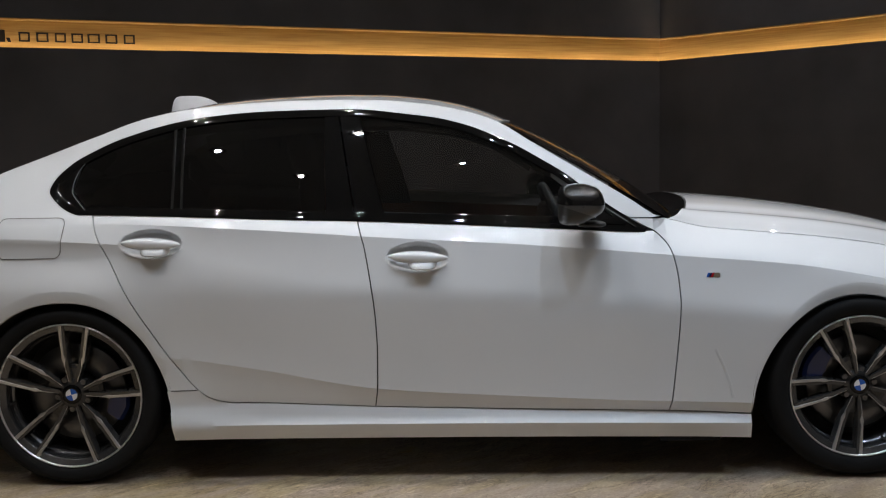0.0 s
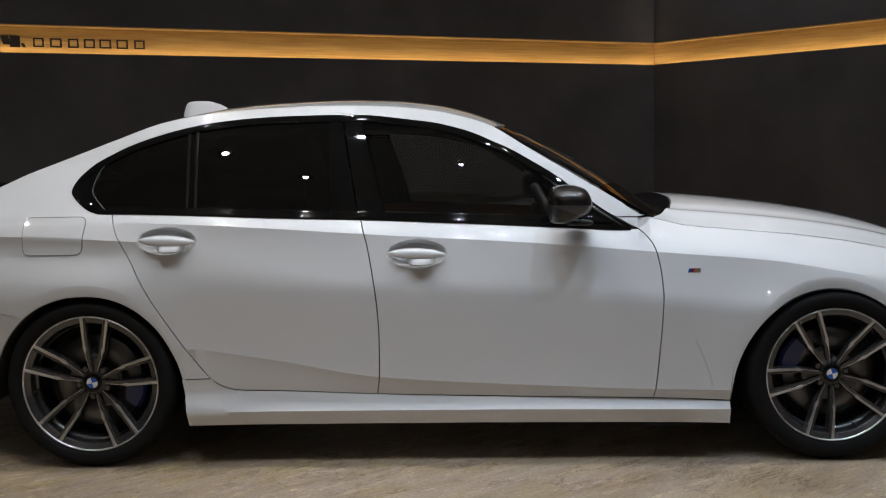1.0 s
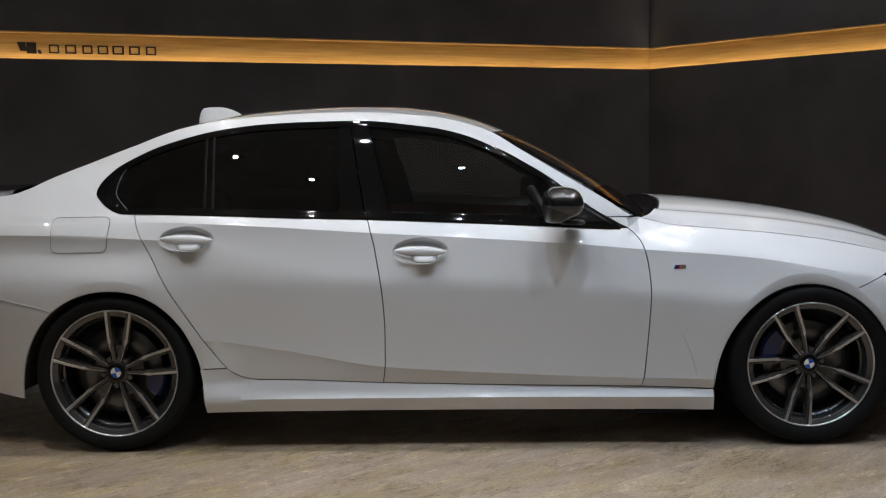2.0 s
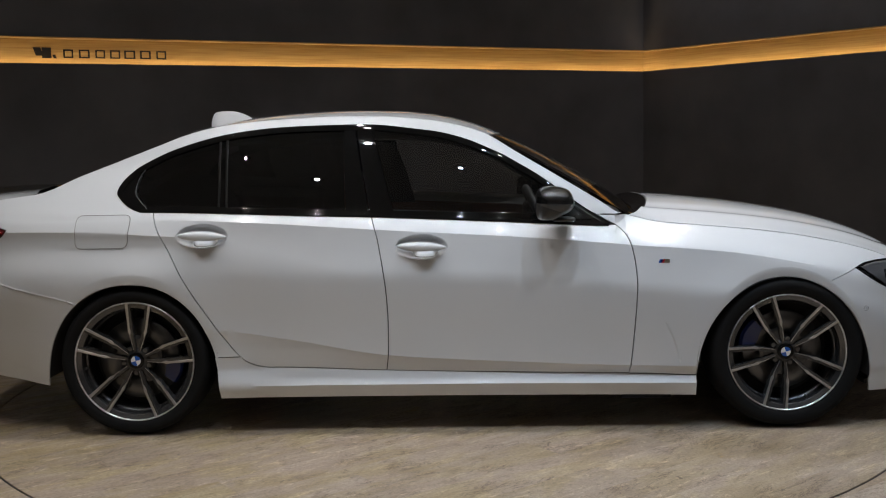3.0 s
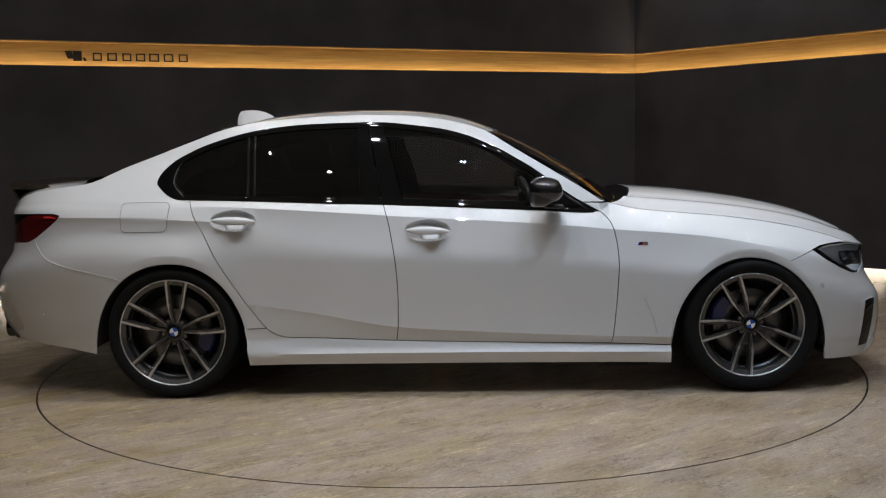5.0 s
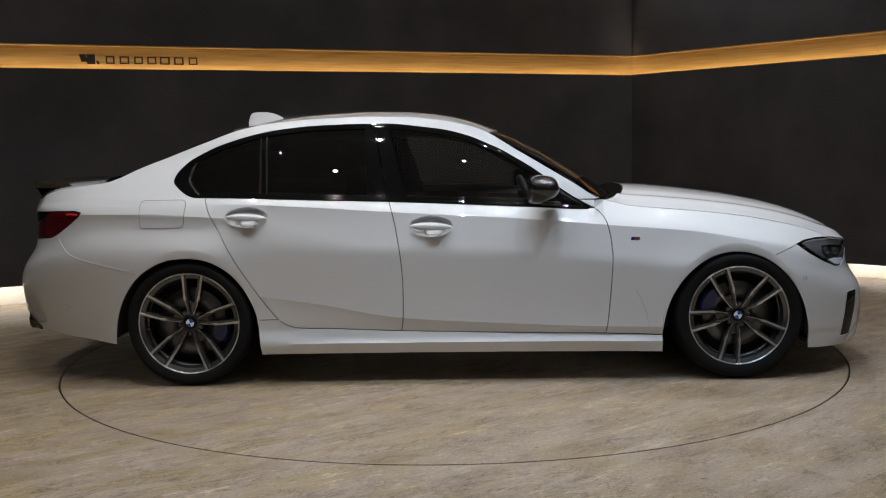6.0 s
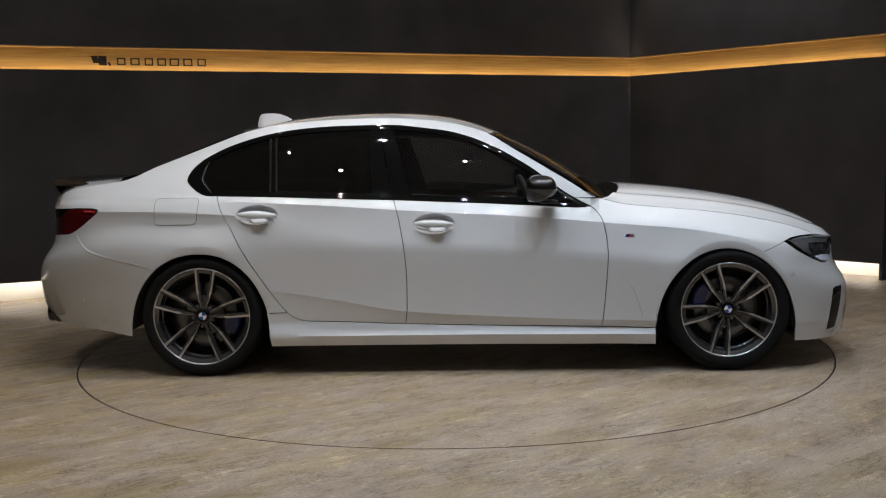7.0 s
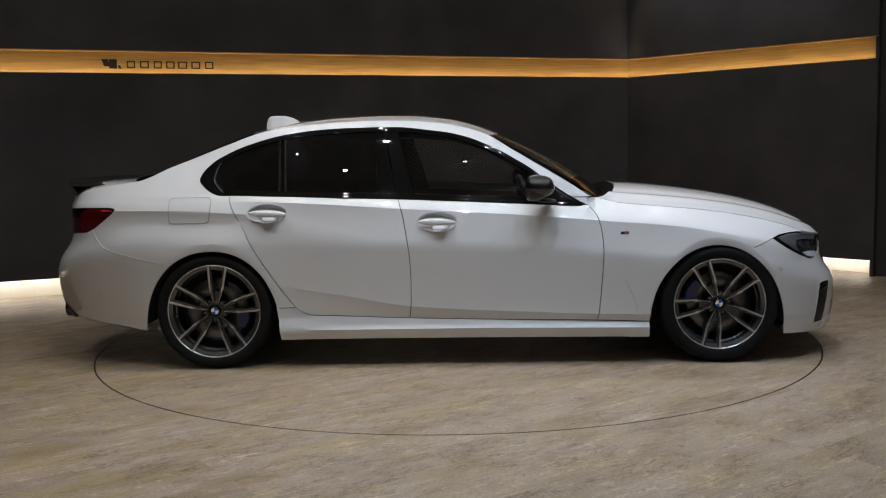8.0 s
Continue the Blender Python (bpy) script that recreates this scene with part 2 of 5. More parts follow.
def grid_surface(bm, rows, flip=False):
    """Quads over a grid of points."""
    vs = [[bm.verts.new(p) for p in row] for row in rows]
    for a, b in zip(vs, vs[1:]):
        for i in range(len(a) - 1):
            q = (a[i], a[i + 1], b[i + 1], b[i])
            bm.faces.new(q[::-1] if flip else q)
    return vs


def solid(bm, depth):
    """Gives an open sheet a thickness."""
    bmesh.ops.recalc_face_normals(bm, faces=bm.faces)
    bmesh.ops.solidify(bm, geom=list(bm.faces), thickness=depth)


class Curve:
    """A smooth monotone curve through points."""

    def __init__(self, *pts):
        self.x = [p[0] for p in pts]
        self.y = [p[1] for p in pts]
        h = [b - a for a, b in zip(self.x, self.x[1:])]
        d = [(b - a) / k for a, b, k in zip(self.y, self.y[1:], h)]
        m = [d[0]]
        for i in range(1, len(d)):
            if d[i - 1] * d[i] <= 0:
                m.append(0.0)
            else:
                w1, w2 = 2 * h[i] + h[i - 1], h[i] + 2 * h[i - 1]
                m.append((w1 + w2) / (w1 / d[i - 1] + w2 / d[i]))
        self.m, self.h = m + [d[-1]], h

    def __call__(self, x):
        xs = self.x
        if x <= xs[0]:
            return self.y[0] + self.m[0] * (x - xs[0])
        if x >= xs[-1]:
            return self.y[-1] + self.m[-1] * (x - xs[-1])
        i = 0
        while x > xs[i + 1]:
            i += 1
        t, h = (x - xs[i]) / self.h[i], self.h[i]
        a, b = self.y[i], self.y[i + 1]
        return hermite(t, a, b, self.m[i] * h, self.m[i + 1] * h)


def hermite(t, a, b, ma, mb):
    t2, t3 = t * t, t * t * t
    return (2 * t3 - 3 * t2 + 1) * a + (t3 - 2 * t2 + t) * ma + (-2 * t3 + 3 * t2) * b + (t3 - t2) * mb


def flow(pts, n=6):
    """A soft line through points (Catmull-Rom)."""
    out = []
    p = [pts[0]] + list(pts) + [pts[-1]]
    for i in range(1, len(p) - 2):
        for k in range(n):
            t = k / n
            out.append(tuple(0.5 * (2 * b + (c - a) * t + (2 * a - 5 * b + 4 * c - d) * t * t + (3 * b - a - 3 * c + d) * t ** 3) for a, b, c, d in zip(p[i - 1], p[i], p[i + 1], p[i + 2])))
    return out + [tuple(pts[-1])]


# ---------------------------------------------------------------- the room
CORNER = Vector((1.71, 4.23))
LEFT_END = Vector((-6.6, 0.476))
RIGHT_END = Vector((3.597, 2.412))
BAND_LOW, BAND_TOP = 1.922, 2.116


def wall_box(bm, a, b, z0, z1, d0, d1, mitre=(0.0, 0.0)):
    """A slab between plan points a and b, from d0 to d1 behind its face (away from the room)."""
    u = (b - a).normalized()
    n = Vector((-u.y, u.x))
    ma, mb = mitre
    p = [a + n * d0 - u * ma * d0, b + n * d0 + u * mb * d0, b + n * d1 + u * mb * d1, a + n * d1 - u * ma * d1]
    lo = [bm.verts.new((q.x, q.y, z0)) for q in p]
    hi = [bm.verts.new((q.x, q.y, z1)) for q in p]
    bm.faces.new(lo[::-1])
    bm.faces.new(hi)
    for i in range(4):
        j = (i + 1) % 4
        bm.faces.new((lo[i], lo[j], hi[j], hi[i]))


def lit_wall(number, a, b, mitre, TOE):
    """A dark plaster wall with a glowing wooden slot at head height and a lit toe recess."""
    bm = bmesh.new()
    wall_box(bm, a, b, TOE, BAND_LOW - 0.05, 0, 0.12, mitre)
    wall_box(bm, a, b, BAND_LOW - 0.05, BAND_LOW, 0, 0.015, mitre)
    wall_box(bm, a, b, BAND_TOP, CEIL, 0, 0.12, mitre)
    wall_box(bm, a, b, BAND_LOW - 0.10, BAND_TOP + 0.06, 0.12, 0.16, mitre)
    wall_box(bm, a, b, 0, CEIL, 0.27, 0.35, mitre)
    if not mitre[1]:
        e = b - (b - a).normalized() * 0.03
        wall_box(bm, e, b, BAND_LOW - 0.05, BAND_TOP, 0.016, 0.119)
        wall_box(bm, e, b, 0, TOE, 0.0, 0.268)
    w = tagged(link_mesh("wall_%d" % number, bm, PLASTER, smooth=False), "charcoal textured plaster wall with a lit slot", "wall", kind="structure")
    bm = bmesh.new()
    wall_box(bm, a, b, BAND_LOW - 0.049, BAND_TOP + 0.02, 0.10, 0.119, mitre)
    wall_box(bm, a, b, BAND_TOP - 0.008, BAND_TOP - 0.001, 0.003, 0.099, mitre)
    part("band_back", bm, WOOD, w, "oak veneer strip inside the lit slot", smooth=False)
    bm = bmesh.new()
    led_end = b if mitre[1] else b - (b - a).normalized() * 0.05
    wall_box(bm, a, led_end, BAND_LOW - 0.046, BAND_LOW - 0.034, 0.03, 0.05, mitre)
    part("led_strip", bm, LED_WARM, w, "warm glowing light strip", smooth=False)
    bm = bmesh.new()
    wall_box(bm, a, b, 0, TOE + 0.05, 0.25, 0.268, mitre)
    part("toe_recess", bm, CREAM, w, "white toe recess at the floor", smooth=False)
    bm = bmesh.new()
    wall_box(bm, a, led_end, TOE + 0.004, TOE + 0.016, 0.14, 0.16, mitre)
    part("led_strip", bm, LED_WHITE, w, "white glowing light strip", smooth=False)
    return w


lit_wall(1, LEFT_END, CORNER, (0.0, 0.677), 0.178)
lit_wall(2, CORNER, RIGHT_END, (0.677, 0.0), 0.145)


def plain_wall(number, a, b, mat, label):
    bm = bmesh.new()
    wall_box(bm, a, b, 0, CEIL, 0, 0.2)
    return tagged(link_mesh("wall_%d" % number, bm, mat, smooth=False), label, "wall", kind="structure")


OUTER = [Vector(p) for p in ((3.637, 2.462), (5.2, 1.6), (5.2, -9.5), (-6.6, -9.5), (-6.6, 0.47))]
plain_wall(3, OUTER[0], OUTER[1], PLASTER, "plain charcoal plaster wall")
# walls 4 and 5 are unseen, kept pale to brighten reflections on the car
plain_wall(4, OUTER[1], OUTER[2], PALE, "plain pale grey painted wall")
plain_wall(6, OUTER[3], OUTER[4], PLASTER, "plain charcoal plaster wall")

plain_wall(5, OUTER[2], OUTER[3], PALE, "plain pale grey painted wall")

RING_C, RING_R, RING_GAP = (-0.067, 0.054), 2.2525, 0.010
bm = bmesh.new()
seg = 160
inner = [bm.verts.new((RING_C[0] + (RING_R + RING_GAP) * math.cos(2 * math.pi * k / seg), RING_C[1] + (RING_R + RING_GAP) * math.sin(2 * math.pi * k / seg), 0)) for k in range(seg)]
outer = [bm.verts.new((RING_C[0] + 11 * math.cos(2 * math.pi * k / seg), RING_C[1] + 11 * math.sin(2 * math.pi * k / seg), 0)) for k in range(seg)]
deep = [bm.verts.new((v.co.x, v.co.y, -0.05)) for v in inner]
for k in range(seg):
    j = (k + 1) % seg
    bm.faces.new((inner[k], outer[k], outer[j], inner[j]))
    bm.faces.new((inner[j], deep[j], deep[k], inner[k]))
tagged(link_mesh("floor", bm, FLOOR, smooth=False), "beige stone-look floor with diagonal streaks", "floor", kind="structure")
bm = bmesh.new()
rim = [bm.verts.new((RING_C[0] + RING_R * math.cos(2 * math.pi * k / seg), RING_C[1] + RING_R * math.sin(2 * math.pi * k / seg), 0)) for k in range(seg)]
low = [bm.verts.new((v.co.x, v.co.y, -0.05)) for v in rim]
bm.faces.new(rim)
for k in range(seg):
    bm.faces.new((rim[(k + 1) % seg], rim[k], low[k], low[(k + 1) % seg]))
turntable = tagged(new("turntable"), "round stone-look turntable flush with the floor under the car", "turntable")
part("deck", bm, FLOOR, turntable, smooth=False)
bm = bmesh.new()
rings = [[bm.verts.new((RING_C[0] + r * math.cos(2 * math.pi * k / seg), RING_C[1] + r * math.sin(2 * math.pi * k / seg), z)) for k in range(seg)] for r, z in ((RING_R + 0.0004, -0.004), (RING_R + 0.003, -0.0035), (RING_R + 0.003, -0.03), (RING_R + 0.0004, -0.03))]
for a, b in zip(rings, rings[1:] + rings[:1]):
    for k in range(seg):
        bm.faces.new((a[k], a[(k + 1) % seg], b[(k + 1) % seg], b[k]))
bmesh.ops.recalc_face_normals(bm, faces=bm.faces)
part("edge_seal", bm, VENT_DARK, turntable, "thin dark rubber seal round the rim", smooth=False)
bm = bmesh.new()
box(bm, 0, -3, -0.09, 24, 24, 0.06)
tagged(link_mesh("subfloor", bm, SHELL, smooth=False), "dark pit under the turntable", "floor", kind="structure")
bm = bmesh.new()
box(bm, 0, -3, CEIL + 0.05, 24, 24, 0.1)
tagged(link_mesh("ceiling", bm, CEILING, smooth=False), "plain grey ceiling", "ceiling", kind="structure")


def downlight(x, y):
    e = tagged(new("downlight"), "small round recessed ceiling downlight, switched on", "ceiling lamp", "ceiling downlights")
    e.location = (x, y, CEIL)
    bm = bmesh.new()
    lathe(bm, [(0.055, 0.0), (0.05, 0.006), (0.04, 0.006), (0.038, 0.0)], 32, closed=True)
    bmesh.ops.rotate(bm, verts=bm.verts, matrix=Matrix.Rotation(radians(90), 3, "X"))
    bmesh.ops.translate(bm, verts=bm.verts, vec=(0, 0, -0.007))
    part("trim_ring", bm, PLASTIC, e)
    bm = bmesh.new()
    bmesh.ops.create_circle(bm, cap_ends=True, segments=24, radius=0.019, matrix=Matrix.Translation((0, 0, -0.003)))
    part("diffuser", bm, LAMP, e, "bright white diffuser", smooth=False)
    return e


first = None
for x, y, share in SPOTS:
    first = copy_thing(first, Matrix.Translation((x, y, CEIL))) if first else downlight(x, y)
    sp = bpy.data.lights.new("downlight_beam", "SPOT")
    sp.energy, sp.spot_size, sp.spot_blend, sp.shadow_soft_size = SPOT_POWER * share, radians(92), 0.8, 0.019
    sp.color = COOL if x > -0.5 and -3 < y < -1.4 else PLAIN
    beam = new("downlight_beam", sp)
    beam.location = (x, y, CEIL - 0.03)

# sign on the glowing band: an emblem and seven dark outlined blocks
u = (CORNER - LEFT_END).normalized()
n = Vector((-u.y, u.x))


def on_wall(s, z, d):
    q = CORNER - u * s + n * d
    return (q.x, q.y, z)


sign = tagged(new("sign"), "black flat sign mounted on the glowing band", "sign")
sign.location = on_wall(5.2, 2.0, 0.09)
for s0, s1 in ((5.067, 4.998), (4.958, 4.882), (4.841, 4.771), (4.736, 4.662), (4.633, 4.552), (4.517, 4.438), (4.396, 4.322)):
    bm = bmesh.new()
    a, b = CORNER - u * s0, CORNER - u * s1
    for p, q, z0, z1 in ((a, b, 1.971, 1.981), (a, b, 2.024, 2.034), (a, a + (b - a) * 0.16, 1.981, 2.024), (a + (b - a) * 0.84, b, 1.981, 2.024)):
        wall_box(bm, p, q, z0, z1, 0.0965, 0.0995)
    for q in bm.verts:
        q.co -= sign.location
    part("block", bm, INK, sign, smooth=False)
for s0, s1, z0, z1, lean in ((5.277, 5.225, 1.985, 2.046, 0.02), (5.215, 5.150, 1.967, 2.046, 0.0), (5.145, 5.124, 1.967, 1.995, 0.01)):
    bm = bmesh.new()
    wall_box(bm, CORNER - u * s0, CORNER - u * s1, z0, z1, 0.0965, 0.0995)
    for q in bm.verts:
        if q.co.z < (z0 + z1) / 2:
            q.co.x, q.co.y = q.co.x + u.x * lean, q.co.y + u.y * lean
        q.co -= sign.location
    part("emblem_block", bm, INK, sign, smooth=False)


# ---------------------------------------------------------------- the car: one skin, from which the panels are cut
# x runs from tail to nose, the middle of the wheelbase at 0; half widths are given, and the two sides mirror each other.
AXLE, WHEEL_R, HUB_Z = 1.4255, 0.331, 0.331
PLAN = Curve((-2.6, 0.80), (-2.2, 0.868), (-1.9, 0.893), (-1.4, 0.905), (-0.9, 0.898), (-0.3, 0.893), (0.4, 0.895), (1.0, 0.902), (1.42, 0.905), (1.75, 0.89), (2.0, 0.86), (2.3, 0.82))
BELT = Curve((-2.5, 0.95), (-2.2, 0.975), (-1.86, 0.99), (-1.377, 0.986), (-1.038, 0.976), (-0.63, 0.957), (-0.37, 0.947), (-0.02, 0.929), (0.38, 0.906), (0.68, 0.889), (0.725, 0.905), (0.765, 0.928), (0.81, 0.918), (0.88, 0.900), (1.064, 0.88), (1.367, 0.849), (1.612, 0.809), (1.854, 0.745), (1.93, 0.716), (2.0, 0.702), (2.06, 0.690), (2.12, 0.672), (2.3, 0.62))
LINE_A = Curve((-2.5, 0.92), (-2.0, 0.945), (-1.3, 0.950), (-1.1, 0.944), (-0.816, 0.928), (-0.309, 0.890), (0.258, 0.852), (0.571, 0.826), (0.759, 0.808), (1.196, 0.768), (1.57, 0.702), (1.9, 0.64), (2.2, 0.58))
LINE_D = Curve((-2.5, 0.70), (-1.6, 0.75), (-1.2, 0.735), (-0.764, 0.708), (-0.019, 0.682), (0.35, 0.664), (0.71, 0.632), (1.1, 0.60), (1.6, 0.56), (2.2, 0.42))
LINE_B = Curve((-2.5, 0.89), (-1.9, 0.908), (-1.65, 0.903), (-1.325, 0.885), (-0.944, 0.86), (0.0, 0.82), (2.2, 0.6))
LINE_C = Curve((-2.5, 0.40), (-1.1, 0.47), (-0.75, 0.425), (-0.3, 0.345), (0.2, 0.312), (0.75, 0.287), (1.1, 0.28), (2.2, 0.25))
SILL = Curve((-2.5, 0.30), (-0.826, 0.295), (-0.308, 0.274), (0.171, 0.26), (0.748, 0.247), (1.035, 0.238), (2.2, 0.22))
BOTTOM = Curve((-2.6, 0.30), (-2.3, 0.283), (-2.1, 0.258), (-1.95, 0.236), (-1.8, 0.214), (-1.04, 0.162), (0.17, 0.157), (1.04, 0.151), (1.8, 0.15), (2.2, 0.13))
RAIL = Curve((-2.4, 0.965), (-2.25, 1.02), (-1.86, 1.072), (-1.681, 1.148), (-1.514, 1.212), (-1.35, 1.275), (-1.2, 1.328), (-1.0, 1.366), (-0.75, 1.386), (-0.5, 1.393), (-0.3, 1.388), (-0.1, 1.368), (0.05, 1.335), (0.15, 1.300), (0.289, 1.214), (0.462, 1.108), (0.636, 1.0), (0.72, 0.945), (0.8, 0.93))
BELT_OFF = Curve((-2.4, 0.10), (-1.9, 0.085), (-1.3, 0.075), (-0.4, 0.070), (0.6, 0.062), (0.70, 0.075), (0.765, 0.155), (0.85, 0.165), (1.2, 0.17), (1.6, 0.16), (1.85, 0.115), (1.95, 0.07), (2.1, 0.05), (2.2, 0.05))
REAR = Curve((-2.0, 1.0), (-1.0, 1.0), (-0.2, 0.3), (0.3, 0.0), (2.0, 0.0))
NOSE_X = Curve((0.10, 2.12), (0.14, 2.185), (0.22, 2.222), (0.32, 2.232), (0.40, 2.228), (0.45, 2.212), (0.51, 2.170), (0.57, 2.140), (0.63, 2.138), (0.69, 2.138), (0.74, 2.11), (0.9, 1.95))
TAIL_X = Curve((0.16, -2.30), (0.22, -2.43), (0.30, -2.485), (0.42, -2.522), (0.52, -2.527), (0.60, -2.500), (0.75, -2.405), (0.90, -2.405), (0.97, -2.405), (1.02, -2.385), (1.10, -2.30))
NOSE_0, TAIL_0, ROUND = 1.55, -1.75, 3.2


def ends(a, z):
    """From the stretched length coordinate to x, and how far the plan is rounded off there."""
    if a > NOSE_0:
        u = min((a - NOSE_0) / 0.7, 1.0)
        return NOSE_0 + u * (NOSE_X(z) - NOSE_0), max(1 - u ** ROUND, 0.0) ** (1 / ROUND)
    if a < TAIL_0:
        u = min((TAIL_0 - a) / 0.7, 1.0)
        return TAIL_0 + u * (TAIL_X(z) - TAIL_0), max(1 - u ** ROUND, 0.0) ** (1 / ROUND)
    return a, 1.0


def unstretch(x, z):
    if x > NOSE_0:
        return NOSE_0 + 0.7 * min((x - NOSE_0) / (NOSE_X(z) - NOSE_0), 1.0)
    if x < TAIL_0:
        return TAIL_0 - 0.7 * min((TAIL_0 - x) / (TAIL_0 - TAIL_X(z)), 1.0)
    return x


LINES = {}


def lines_at(x):
    k = round(x, 4)
    if k not in LINES:
        rr = REAR(x) if -2 < x < 2 else (1.0 if x < 0 else 0.0)
        rb = max(0.0, min(1.0, (-0.95 - x) / 0.40))
        rp = max(0.0, min(1.0, (-0.5 - x) / 0.5))
        zs = [BOTTOM(x), BOTTOM(x) + 0.058, SILL(x), LINE_C(x), LINE_D(x) - 0.035, (LINE_D(x) + 0.035) * (1 - rp) + LINE_B(x) * rp, LINE_A(x), BELT(x)]
        lower = max(0.0, min(1.0, (1.25 - abs(x + 0.05)) / 0.35))
        crest = (0.0058 + (zs[5] - LINE_D(x) - 0.035) * 0.15) * (1 - rb) + 0.034 * rb
        edge = crest + (zs[6] - zs[5]) * ((0.195 * (1 - rr) + 0.150 * rr) * (1 - rb) + 0.50 * rb)
        flat = edge + 0.82 * (BELT(x) - LINE_A(x))
        hold = max(0.0, min(1.0, (x + 1.75) / 0.4)) * max(0.0, min(1.0, (0.72 - x) / 0.06))
        bo = BELT_OFF(x) * (1 - hold) + flat * hold
        rise = (bo - edge) / (BELT(x) - LINE_A(x))
        wing = max(0.0, min(1.0, (x - 0.72) / 0.08))
        fade = max(0.0, min(1.0, (x - 1.15) / 0.4))
        rock = lower * max(0.0, min(1.0, (x + 1.02) / 0.35))
        knots = [
            (zs[0], 0.022, 0, -0.35 * lower),
            (zs[1], 0.001 + 0.018 * (1 - lower), -0.25 * rock, 1.35 * rock),
            (zs[2], 0.031 * lower + 0.018 * (1 - lower), 0.55 * rock, -0.35 * lower),
            (zs[3], 0.012 - 0.003 * lower, -0.42 * lower - 0.02, 0.035 * lower),
            (zs[4], 0.0, -0.03 + 0.13 * rb, -0.03 + 0.15 * rb),
            (zs[5], crest, (0.21 + 0.01 * rr) * (1 - rb) - 0.24 * rb, (0.21 + 0.01 * rr) * (1 - rb) + 0.45 * rb),
            (zs[6], edge, ((0.18 - 0.10 * rr) * (1 - fade) + 0.45 * fade) * (1 - rb) + 0.58 * rb, 0.68 * (1 - wing) + 0.68 * wing),
            (zs[7], bo, (1.0 * hold + (1 - hold) * (0.75 + 6 * max(0.0, bo - 0.08))) * (1 - wing) + max(2 * rise - 0.68, 0.5) * wing, 0.0),
        ]
        LINES[k] = (zs, knots, PLAN(x))
    return LINES[k]


ARCHES = ((1.408, 0.372, 0.22, 0.44), (-1.42, 0.384, 0.155, 0.518))


BOWLS = ((-1.097, 0.878, 0.112, 0.052), (-0.144, 0.815, 0.112, 0.054))


def skin(x, z, squeeze=1.0):
    """Half width of the body at x, z."""
    zs, knots, plan = lines_at(x)
    if z >= zs[7]:
        h = z - zs[7]
        off = knots[7][1] + 0.40 * h + 0.42 * h * h + max(0.0, -x - 1.0) * 0.10 * min(1.0, h / 0.2)
    elif z <= zs[0]:
        off = knots[0][1] + (zs[0] - z) * 0.35
    else:
        i = 0
        while z > knots[i + 1][0]:
            i += 1
        (za, oa, _, sa), (zb, ob_, sb, _) = knots[i], knots[i + 1]
        off = hermite((z - za) / (zb - za), oa, ob_, sa * (zb - za), sb * (zb - za))
    if x < -1.55 and z < 0.66:
        off += (0.66 - z) * 0.17 * min(1.0, (-1.55 - x) / 0.4)
    for cx, rx, cz, rz in ARCHES:
        d = (math.hypot((x - cx) / rx, max(z - cz, 0) / rz) - 1) * 0.38
        if z < 0.80:
            off -= 0.012 * math.exp(-(d / 0.13) ** 2) * max(0.0, min(1.0, (0.80 - z) / 0.2))
    for cx, cz, rx, rz in BOWLS:
        r = math.hypot((x - cx) / rx, (z - cz) / rz)
        if r < 1.0:
            off += 0.024 * min(1.0, (1 - r * r) * 1.9) ** 0.8
    return (plan - off) * squeeze


def level(x, z):
    """z measured against the feature lines, so that cuts follow them."""
    zs = lines_at(x)[0]
    if z >= zs[7]:
        return 7 + (z - zs[7]) / 0.1
    if z <= zs[0]:
        return (z - zs[0]) / 0.05
    i = 0
    while z > zs[i + 1]:
        i += 1
    return i + (z - zs[i]) / (zs[i + 1] - zs[i])


def unlevel(x, v):
    zs = lines_at(x)[0]
    if v >= 7:
        return zs[7] + (v - 7) * 0.1
    if v <= 0:
        return zs[0] + v * 0.05
    i = min(int(v), 6)
    return zs[i] + (v - i) * (zs[i + 1] - zs[i])


V_CUTS = [-0.5, 0] + [0.33, 0.66, 1, 1.25, 1.5, 1.75, 2, 2.33, 2.66, 3] + [3 + k / 10 for k in range(1, 11)] + [4 + k / 12 for k in range(1, 13)] + [5 + k / 8 for k in range(1, 8)] + [5.9, 6, 6.08] + [6 + k / 6 for k in range(1, 7)] + [7 + k / 7 for k in range(1, 36)]
A_CUTS = [-2.45 + 0.025 * k for k in range(0, 188)] + [2.235, 2.243, 2.247, 2.249, -2.4495, -2.447, -2.443, -2.435]


def resample(outline, step=0.012):
    out = []
    for (x0, z0), (x1, z1) in zip(outline, outline[1:] + outline[:1]):
        k = max(1, int(math.hypot(x1 - x0, z1 - z0) / step))
        out += [(x0 + (x1 - x0) * i / k, z0 + (z1 - z0) * i / k) for i in range(k)]
    return out


def inset(outline, gap):
    n = len(outline)
    area = sum(outline[i][0] * outline[(i + 1) % n][1] - outline[(i + 1) % n][0] * outline[i][1] for i in range(n))
    s = 1 if area > 0 else -1
    out = []
    for i in range(n):
        (xa, za), (x, z), (xb, zb) = outline[i - 1], outline[i], outline[(i + 1) % n]
        dx, dz = xb - xa, zb - za
        d = math.hypot(dx, dz) or 1
        out.append((x - s * dz / d * gap, z + s * dx / d * gap))
    return out


